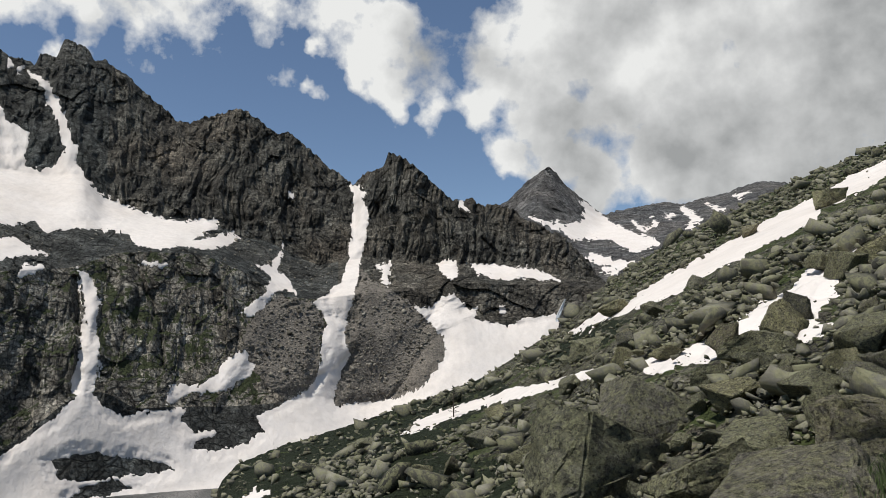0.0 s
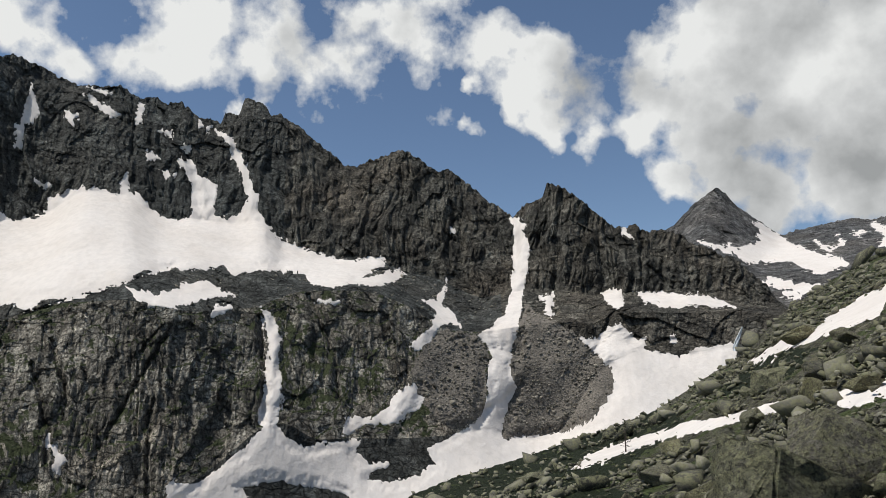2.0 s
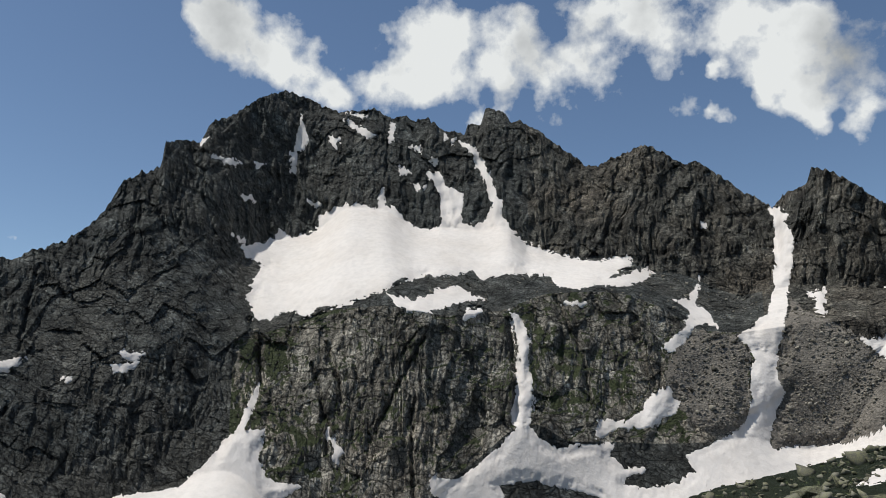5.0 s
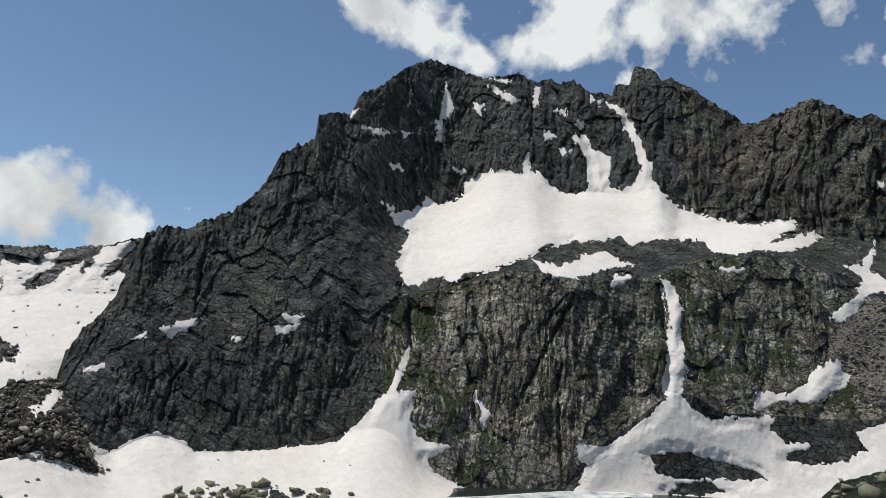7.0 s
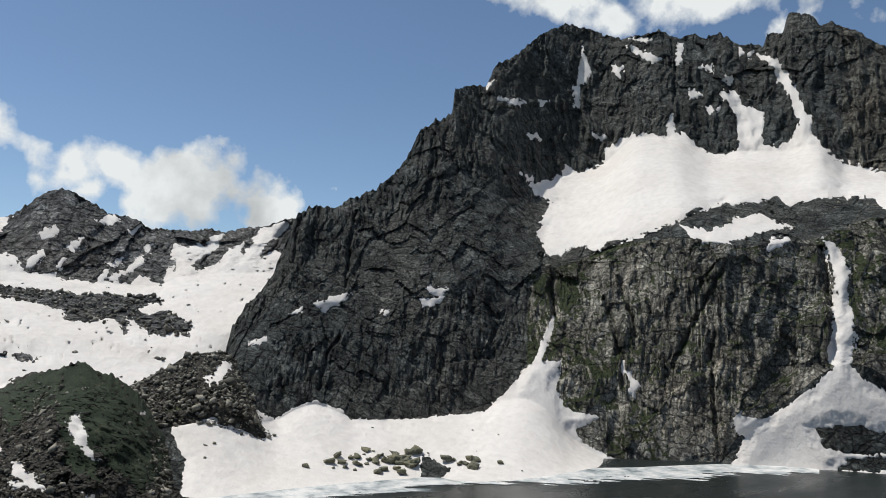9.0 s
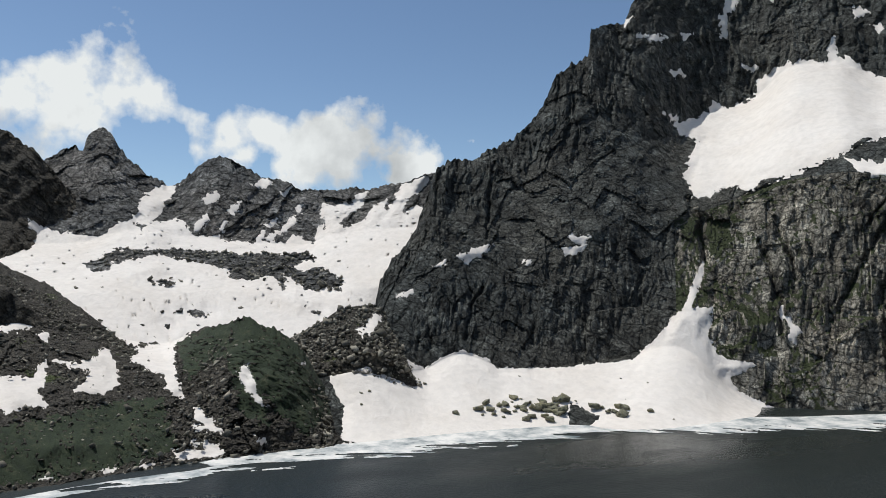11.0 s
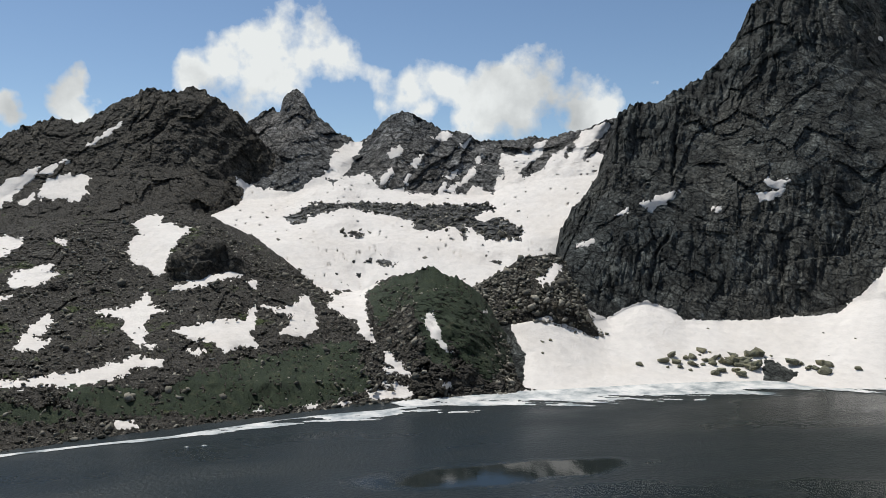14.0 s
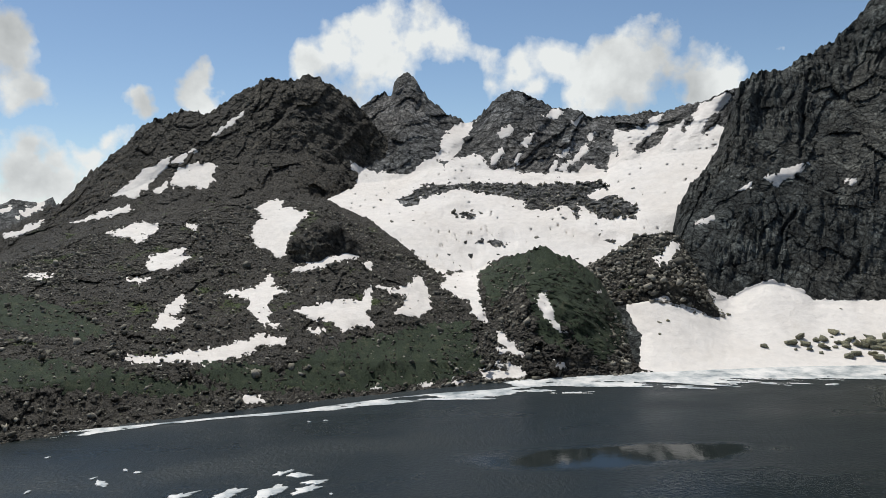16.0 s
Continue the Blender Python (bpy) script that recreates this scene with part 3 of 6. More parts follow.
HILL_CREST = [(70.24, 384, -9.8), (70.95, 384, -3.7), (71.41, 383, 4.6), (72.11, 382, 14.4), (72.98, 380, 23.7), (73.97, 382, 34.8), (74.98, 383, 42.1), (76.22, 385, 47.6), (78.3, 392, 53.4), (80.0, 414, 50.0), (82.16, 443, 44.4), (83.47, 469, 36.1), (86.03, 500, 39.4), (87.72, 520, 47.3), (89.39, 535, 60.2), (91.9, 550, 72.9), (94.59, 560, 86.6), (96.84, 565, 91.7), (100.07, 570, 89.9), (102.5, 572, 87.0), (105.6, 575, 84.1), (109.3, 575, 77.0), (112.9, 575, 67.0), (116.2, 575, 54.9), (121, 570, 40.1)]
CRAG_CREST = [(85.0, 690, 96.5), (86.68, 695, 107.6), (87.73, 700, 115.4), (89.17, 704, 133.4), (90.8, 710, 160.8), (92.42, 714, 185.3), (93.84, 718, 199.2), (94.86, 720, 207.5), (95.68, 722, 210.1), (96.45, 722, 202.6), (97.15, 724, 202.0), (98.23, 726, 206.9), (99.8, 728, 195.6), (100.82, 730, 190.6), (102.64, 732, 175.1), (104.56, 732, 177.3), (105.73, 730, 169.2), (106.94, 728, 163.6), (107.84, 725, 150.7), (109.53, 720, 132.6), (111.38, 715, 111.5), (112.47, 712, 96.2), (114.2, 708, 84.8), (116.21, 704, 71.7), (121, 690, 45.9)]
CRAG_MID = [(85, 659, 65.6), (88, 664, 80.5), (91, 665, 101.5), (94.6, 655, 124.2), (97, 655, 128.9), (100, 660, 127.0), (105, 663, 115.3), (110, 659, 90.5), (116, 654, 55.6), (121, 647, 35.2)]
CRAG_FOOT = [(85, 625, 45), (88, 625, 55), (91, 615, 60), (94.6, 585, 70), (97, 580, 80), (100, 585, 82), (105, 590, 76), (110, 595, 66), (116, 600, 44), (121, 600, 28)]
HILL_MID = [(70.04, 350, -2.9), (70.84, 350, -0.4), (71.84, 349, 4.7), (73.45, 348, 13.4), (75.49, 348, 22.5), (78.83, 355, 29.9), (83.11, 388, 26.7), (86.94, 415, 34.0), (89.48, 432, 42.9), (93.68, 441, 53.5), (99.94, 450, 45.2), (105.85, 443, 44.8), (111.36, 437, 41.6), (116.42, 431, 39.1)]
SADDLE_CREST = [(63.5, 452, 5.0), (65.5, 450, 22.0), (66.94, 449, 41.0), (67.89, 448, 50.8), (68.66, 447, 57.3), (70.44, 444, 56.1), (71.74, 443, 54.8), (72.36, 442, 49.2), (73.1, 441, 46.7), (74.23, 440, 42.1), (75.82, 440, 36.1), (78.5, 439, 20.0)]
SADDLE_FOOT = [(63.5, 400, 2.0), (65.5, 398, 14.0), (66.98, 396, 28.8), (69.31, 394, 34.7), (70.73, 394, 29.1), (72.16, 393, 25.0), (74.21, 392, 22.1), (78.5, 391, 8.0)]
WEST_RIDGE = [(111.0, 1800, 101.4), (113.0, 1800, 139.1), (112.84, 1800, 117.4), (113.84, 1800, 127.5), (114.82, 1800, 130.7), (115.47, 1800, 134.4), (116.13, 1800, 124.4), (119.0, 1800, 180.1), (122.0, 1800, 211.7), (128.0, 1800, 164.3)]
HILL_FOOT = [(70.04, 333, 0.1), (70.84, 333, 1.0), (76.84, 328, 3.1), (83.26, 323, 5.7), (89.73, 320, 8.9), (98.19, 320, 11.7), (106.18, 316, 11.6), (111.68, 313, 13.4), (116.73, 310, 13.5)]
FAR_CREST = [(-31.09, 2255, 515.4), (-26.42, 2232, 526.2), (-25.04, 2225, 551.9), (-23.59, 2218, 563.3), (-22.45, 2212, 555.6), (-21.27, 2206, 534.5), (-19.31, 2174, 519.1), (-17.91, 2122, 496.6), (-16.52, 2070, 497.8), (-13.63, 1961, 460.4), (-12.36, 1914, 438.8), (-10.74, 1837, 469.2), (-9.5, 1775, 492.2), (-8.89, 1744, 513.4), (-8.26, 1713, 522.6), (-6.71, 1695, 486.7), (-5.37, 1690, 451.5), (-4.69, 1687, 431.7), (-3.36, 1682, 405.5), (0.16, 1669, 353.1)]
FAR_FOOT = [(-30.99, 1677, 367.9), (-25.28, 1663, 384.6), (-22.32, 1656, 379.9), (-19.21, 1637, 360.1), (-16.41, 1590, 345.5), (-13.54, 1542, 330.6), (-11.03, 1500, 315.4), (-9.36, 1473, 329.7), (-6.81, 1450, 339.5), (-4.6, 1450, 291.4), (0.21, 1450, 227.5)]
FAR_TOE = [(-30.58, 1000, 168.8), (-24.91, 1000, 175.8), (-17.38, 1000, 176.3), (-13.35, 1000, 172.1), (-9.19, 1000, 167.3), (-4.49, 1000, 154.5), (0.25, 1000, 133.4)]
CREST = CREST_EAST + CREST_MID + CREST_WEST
WATERSIDE = [(-20, 520), (10, 480), (20, 478), (26, 470), (30, 470), (38.5, 424), (45, 385), (48.7, 360), (55.4, 366), (64.8, 340), (74.3, 322), (80, 314), (92.4, 292), (106, 284), (117, 282), (122, 280)]
SHORE = [(b, r, -1.0) for b, r in WATERSIDE]

HILL_SHORE = SHORE
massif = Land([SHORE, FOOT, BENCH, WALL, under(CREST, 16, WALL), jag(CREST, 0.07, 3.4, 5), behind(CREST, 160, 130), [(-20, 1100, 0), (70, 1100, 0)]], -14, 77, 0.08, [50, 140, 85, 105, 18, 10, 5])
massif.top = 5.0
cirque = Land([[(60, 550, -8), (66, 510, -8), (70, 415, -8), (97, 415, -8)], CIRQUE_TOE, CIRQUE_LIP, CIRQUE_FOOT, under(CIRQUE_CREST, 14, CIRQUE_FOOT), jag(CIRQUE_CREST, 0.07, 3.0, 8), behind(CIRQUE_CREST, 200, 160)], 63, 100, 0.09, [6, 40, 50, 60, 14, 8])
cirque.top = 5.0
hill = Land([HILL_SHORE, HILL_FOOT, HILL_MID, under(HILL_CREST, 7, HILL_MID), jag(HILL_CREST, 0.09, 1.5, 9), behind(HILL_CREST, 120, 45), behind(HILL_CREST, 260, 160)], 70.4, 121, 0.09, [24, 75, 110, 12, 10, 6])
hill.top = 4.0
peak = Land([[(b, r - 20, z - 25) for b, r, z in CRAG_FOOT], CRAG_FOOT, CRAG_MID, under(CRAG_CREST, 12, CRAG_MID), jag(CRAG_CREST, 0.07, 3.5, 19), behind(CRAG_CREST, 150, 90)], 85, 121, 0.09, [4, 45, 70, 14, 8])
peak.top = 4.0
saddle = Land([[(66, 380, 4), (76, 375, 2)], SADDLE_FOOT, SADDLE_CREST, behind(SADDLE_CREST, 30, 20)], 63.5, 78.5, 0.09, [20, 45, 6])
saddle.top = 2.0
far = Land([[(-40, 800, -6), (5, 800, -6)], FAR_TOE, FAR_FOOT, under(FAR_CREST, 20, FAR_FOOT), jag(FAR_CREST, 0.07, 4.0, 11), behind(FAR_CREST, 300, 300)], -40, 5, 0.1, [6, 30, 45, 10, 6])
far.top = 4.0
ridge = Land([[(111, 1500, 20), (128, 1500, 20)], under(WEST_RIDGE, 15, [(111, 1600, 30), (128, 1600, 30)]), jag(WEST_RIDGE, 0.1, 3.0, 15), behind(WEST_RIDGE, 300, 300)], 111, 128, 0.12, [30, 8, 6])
ridge.top = 2.0
BARE = {"grass": 0.3, "bowl": 0.7, "field": 1.5, "gully": 1.5, "drift": 1.2, "apron": 2.5, "scree": 0.9}


def sheets(land, *specs):
    """Marks sheets on a land: kind, outline fitted to the camera's view (bearing, rise) and outlines left bare."""
    for kind, outline, *bare in specs:
        lift, ragged = SHEETS[kind][3:]
        land.sheets.append((kind, land.sheet(outline, lift, ragged, bare, cap=0.06 if kind == "grass" else 9.0, bare=BARE.get(kind, 0.8))))


SHEETS = {
    "field": ("snow_field", "wide grainy old snow field lying between rock walls", "snow field", 1.5, 0.3),
    "gully": ("snow_gully", "steep narrow snow gully running down through dark rock", "snow field", 1.2, 0.2),
    "apron": ("snow_apron", "pale old snow apron between cliff foot and icy lake", "snow field", 2.0, 0.2),
    "patch": ("snow_patch", "small leftover snow patch lying on dark rock", "snow patch", 0.4, 0.3),
    "bowl": ("snow_bowl", "broad snow bowl with rubble islands below far peaks", "snow field", 2.0, 0.3),
    "drift": ("snow_drift", "long melting snow drift among lichen-covered boulders", "snow patch", 2.0, 0.25),
    "grass": ("grass_slope", "dark green alpine grass and heather on the hillside", "grass", 0.3, 0.5),
    "scree": ("scree_cone", "grey-brown scree cone of loose stones below cliffs", "scree", 2.5, 0.45),
}
sheets(
    massif,
    ("field", [(46.51, 11.26), (44.56, 11.69), (43.63, 12.58), (42.82, 12.05), (40.86, 12.66), (40.67, 13.82), (39.59, 14.48), (38.28, 14.8), (36.3, 14.6), (36.06, 16.2), (35.82, 14.81), (35.21, 14.73), (34.33, 13.88), (33.46, 13.16), (32.18, 13.03), (31.33, 13.44), (29.85, 13.62), (28.8, 13.27), (27.76, 13.57), (26.73, 14.04), (25.84, 13.1), (25.13, 12.05), (23.55, 11.39), (21.43, 10.71), (23.2, 9.55), (24.77, 9.71), (26.78, 9.62), (28.21, 9.22), (28.82, 9.85), (30.48, 9.65), (33.01, 9.44), (34.71, 9.21), (35.56, 8.56), (37.27, 7.89), (38.98, 7.21), (40.71, 6.95), (41.55, 6.29), (42.43, 6.69), (43.29, 6.66), (44.13, 5.99), (45.22, 6.17), (45.38, 7.02), (45.92, 7.64), (45.29, 8.09), (45.74, 8.51), (45.12, 9.17), (44.72, 10.05), (46.05, 10.64)]),
    ("field", [(24.73, 12.04), (23.55, 11.47), (21.43, 10.79), (19.73, 10.44), (18.25, 10.57), (17.22, 10.8), (16.81, 10.31), (17.73, 9.76), (19.03, 9.14), (17.2, 9.35), (15.76, 9.79), (15.25, 9.53), (16.15, 8.92), (17.59, 8.58), (19.41, 8.76), (20.92, 8.48), (22.63, 8.72), (23.0, 9.54), (25.57, 9.72)]),
    ("gully", [(31.54, 12.81), (31.33, 13.44), (31.24, 15.32), (31.98, 16.58), (32.54, 17.51), (31.33, 17.19), (31.12, 16.48), (29.63, 15.7), (29.85, 13.0)]),
    ("gully", [(28.39, 12.97), (27.76, 13.91), (27.25, 14.88), (27.94, 16.87), (28.56, 17.92), (28.85, 18.75), (29.83, 19.68), (28.77, 19.27), (28.26, 18.52), (27.44, 17.06), (26.84, 15.27), (26.51, 15.18), (26.73, 14.16), (26.13, 12.91)]),
    ("patch", [(35.34, 8.05), (33.85, 7.73), (32.58, 7.74), (31.74, 8.38), (30.07, 8.81), (29.45, 8.39), (28.22, 7.76), (29.66, 7.55), (31.32, 7.12), (32.15, 6.82), (33.63, 6.88), (34.48, 7.21)]),
    ("patch", [(29.66, 6.5), (29.25, 7.0), (28.22, 6.92), (28.63, 6.51), (29.46, 6.21)]),
    ("gully", [(7.03, 13.49), (6.46, 13.5), (6.03, 12.87), (6.24, 12.57), (5.72, 11.59), (5.89, 9.67), (6.24, 8.39), (6.58, 6.68), (6.74, 5.4), (6.99, 4.34), (7.41, 3.5), (7.16, 2.86), (7.41, 2.02), (6.98, 0.84), (7.69, -0.48), (8.09, -1.71), (8.29, -2.61), (7.88, -3.03), (5.8, -2.66), (3.71, -2.54), (2.02, -1.82), (2.25, -4.69), (7.85, -8.14), (13.87, -7.12), (14.29, -5.94), (13.51, -5.58), (13.14, -4.61), (13.75, -3.6), (11.97, -2.65), (10.36, -1.87), (9.55, -0.86), (9.23, 0.37), (9.16, 2.04), (8.75, 3.09), (9.18, 4.14), (9.82, 4.77), (8.77, 5.41), (7.72, 6.25), (7.43, 7.11), (7.09, 8.39), (7.02, 10.52), (6.76, 12.22)]),
    ("field", [(2.87, -2.43), (1.17, -1.42), (0.52, -0.17), (-0.14, 0.87), (0.06, 1.93), (1.11, 3.22), (2.17, 4.3), (1.1, 4.16), (0.23, 4.91), (-0.64, 5.33), (-1.27, 4.68), (-1.9, 4.02), (-2.55, 4.23), (-2.23, 3.38), (-4.02, 2.92), (-5.08, 2.78), (-6.16, 3.43), (-8.27, 3.55), (-8.67, 3.04), (-7.73, 0.12), (-3.86, -3.14), (2.05, -5.5)]),
    ("field", [(12.46, -10.05), (33.68, -12.1), (31.3, -6.62), (31.9, -6.46), (32.03, -5.28), (30.9, -5.42), (29.7, -5.36), (28.5, -4.31), (27.31, -3.47), (26.12, -2.22), (25.73, -1.61), (26.03, -0.82), (25.58, 0.8), (25.46, 3.23), (25.52, 4.87), (25.82, 5.89), (26.12, 6.92), (25.41, 6.51), (24.84, 5.28), (24.58, 4.47), (24.88, 2.84), (24.32, 1.64), (24.55, -0.37), (24.76, -1.57), (23.83, -2.71), (22.71, -3.24), (21.22, -2.97), (19.59, -2.8), (18.7, -2.83), (19.08, -3.6), (18.05, -4.47), (16.68, -4.56), (17.73, -5.0), (18.09, -5.58), (17.07, -5.86), (14.39, -5.46), (13.71, -4.69), (11.18, -4.49)], [(26.95, -5.8), (25.02, -5.37), (23.14, -5.75), (20.23, -6.29), (19.19, -6.94), (22.06, -7.17), (25.05, -7.39), (26.57, -6.93)], [(25.79, -8.32), (25.1, -7.62), (22.91, -7.27), (21.95, -7.94), (22.95, -8.32), (25.13, -8.47)]),
    ("apron", [(69.43, -4.78), (68.21, -5.78), (66.83, -5.66), (64.57, -6.79), (62.18, -5.38), (60.51, -5.77), (59.44, -6.7), (56.31, -6.55), (52.95, -6.21), (49.58, -5.8), (47.92, -4.11), (46.05, -1.98), (45.22, 0.13), (44.72, 1.32), (44.8, 0.14), (45.55, -1.97), (44.17, -1.93), (44.37, -4.01), (43.75, -5.42), (41.38, -5.85), (42.11, -6.36), (43.13, -6.81), (42.52, -7.78), (40.1, -8.84), (38.92, -9.16), (39.73, -12.07), (48.63, -14.8), (71.88, -15.2), (74.25, -12.21), (71.35, -11.63), (71.14, -8.64), (70.85, -7.11)], [(60.39, -9.39), (59.16, -8.99), (57.91, -9.1), (57.08, -8.78), (54.57, -8.75), (53.73, -9.13), (52.03, -9.9), (52.85, -10.7), (55.35, -11.05), (57.02, -10.95), (56.63, -10.16), (58.7, -10.29), (60.16, -9.78)]),
    ("apron", [(71.32, -5.3), (69.31, -4.91), (67.95, -5.73), (64.71, -6.73), (63.21, -5.72), (62.29, -5.24), (61.04, -6.09), (59.29, -6.52), (54.34, -6.51), (54.39, -14.6), (76.96, -16.01), (76.85, -11.94), (74.34, -12.01), (70.91, -11.06), (71.0, -9.43), (71.78, -8.2), (72.17, -6.96)]),
    ("apron", [(65.08, -6.45), (63.57, -5.64), (62.29, -5.16), (60.33, -5.89), (59.3, -7.02), (64.72, -7.72)]),
    ("patch", [(19.81, -1.26), (19.06, -1.08), (17.91, -1.3), (16.59, -0.33), (15.64, 0.87), (14.46, 1.26), (13.65, 1.05), (14.44, 0.44), (13.63, 0.03), (14.42, -0.57), (15.97, -1.55), (17.13, -1.72), (18.28, -1.69), (19.4, -2.25), (19.95, -2.42)]),
    ("patch", [(12.17, 9.18), (12.49, 8.12), (12.89, 7.49), (14.0, 7.47), (12.95, 6.65), (13.34, 5.39), (14.53, 4.35), (15.01, 3.93), (14.32, 3.65), (13.32, 4.35), (13.13, 4.98), (12.32, 5.82), (11.07, 5.4), (11.71, 6.45), (12.55, 7.07), (12.28, 8.13)]),
    ("patch", [(0.41, 7.7), (-0.9, 7.81), (-1.01, 6.61), (-0.66, 6.4), (0.28, 7.14)]),
    ("patch", [(-1.98, 7.58), (-4.13, 7.4), (-7.12, 7.02), (-8.79, 6.12), (-6.68, 6.4), (-4.1, 6.33), (-2.82, 6.79)]),
    ("patch", [(5.16, 7.53), (4.08, 7.65), (4.18, 6.03), (4.73, 6.25), (4.6, 7.1)]),
    ("patch", [(-4.27, 4.41), (-4.69, 4.31), (-4.59, 3.76), (-4.25, 3.85)]),
    ("patch", [(-1.2, 12.4), (-1.72, 12.09), (-2.14, 11.52), (-1.41, 11.97)]),
    ("patch", [(11.73, 12.84), (11.31, 12.77), (11.47, 12.22)]),
    ("patch", [(21.47, 7.48), (20.33, 7.4), (20.89, 7.14)]),
    ("patch", [(30.59, 19.9), (30.25, 19.96), (30.3, 19.59), (30.56, 19.54)]),
    ("patch", [(42.46, 21.24), (42.25, 20.3), (41.73, 19.48), (42.38, 18.84), (42.81, 18.41), (42.72, 19.66)]),
    ("patch", [(43.08, 18.4), (42.72, 18.41), (42.85, 16.94), (43.08, 17.02)]),
    ("patch", [(39.08, 21.1), (37.96, 20.69), (36.61, 20.03), (37.27, 19.83), (38.17, 20.45)]),
    ("patch", [(31.12, 20.18), (30.82, 19.92), (31.21, 19.65)]),
    ("patch", [(35.51, 20.97), (35.07, 20.88), (35.27, 19.53), (35.49, 19.62)]),
    ("patch", [(34.72, 17.79), (33.84, 17.45), (34.58, 17.04)]),
    ("patch", [(49.01, 17.82), (46.78, 17.41), (47.66, 17.23)]),
    ("patch", [(46.9, 15.16), (45.6, 14.72), (46.22, 14.65)]),
    ("patch", [(46.98, 12.1), (45.64, 11.39), (46.52, 11.6)]),
    ("patch", [(50.03, 18.75), (49.42, 18.87), (49.75, 18.52)]),
    ("patch", [(54.17, 3.46), (52.5, 3.24), (53.1, 2.88), (54.14, 3.05)]),
    ("patch", [(54.59, 2.4), (53.51, 2.78), (52.88, 2.68), (53.87, 1.93), (54.49, 2.07)]),
    ("patch", [(62.56, 2.06), (60.13, 2.85), (60.29, 2.36), (61.94, 1.4)]),
    ("patch", [(57.68, 1.54), (56.97, 1.65), (57.26, 1.27)]),
    ("patch", [(40.17, 19.72), (39.36, 19.69), (39.61, 18.9), (40.16, 19.31)]),
    ("patch", [(33.95, 19.23), (33.07, 19.37), (33.07, 18.88)]),
    ("patch", [(22.01, 7.38), (20.76, 7.52), (21.33, 7.13)]),
    ("patch", [(39.62, -1.91), (39.18, -2.72), (38.41, -3.52), (38.94, -4.23), (39.24, -3.75), (39.04, -3.33), (39.48, -2.61)]),
    ("patch", [(64.52, 1.18), (63.39, 1.7), (63.61, 1.22)]),
    ("patch", [(67.18, -1.03), (66.0, -0.5), (66.13, -1.01)]),
    ("patch", [(41.81, 15.02), (40.83, 14.71), (41.0, 14.45)]),
    ("patch", [(33.7, 16.4), (32.62, 16.26), (33.05, 16.06)]),
    ("patch", [(45.9, 17.57), (45.1, 17.44), (45.66, 17.25)]),
    ("patch", [(32.2, 18.45), (31.77, 18.44), (31.85, 18.07), (32.2, 18.16)]),
    ("patch", [(38.87, 21.59), (37.3, 21.47), (37.74, 21.23)]),
    ("scree", [(13.32, 4.35), (12.52, 5.19), (10.86, 4.98), (9.81, 4.56), (8.97, 3.3), (9.37, 2.04), (9.56, 0.38), (9.34, -0.87), (10.15, -1.67), (11.98, -2.04), (13.2, -1.2), (14.44, 0.44), (14.88, 2.08), (14.5, 3.11)]),
    ("scree", [(6.23, 7.11), (5.38, 6.25), (3.67, 5.38), (2.17, 4.3), (1.11, 3.01), (0.06, 1.93), (-0.13, 0.66), (0.73, -0.59), (1.81, -1.82), (3.71, -2.41), (6.22, -2.78), (8.09, -2.86), (7.89, -1.3), (7.06, 0.76), (7.41, 2.02), (7.08, 3.71), (6.66, 5.4)]),
)
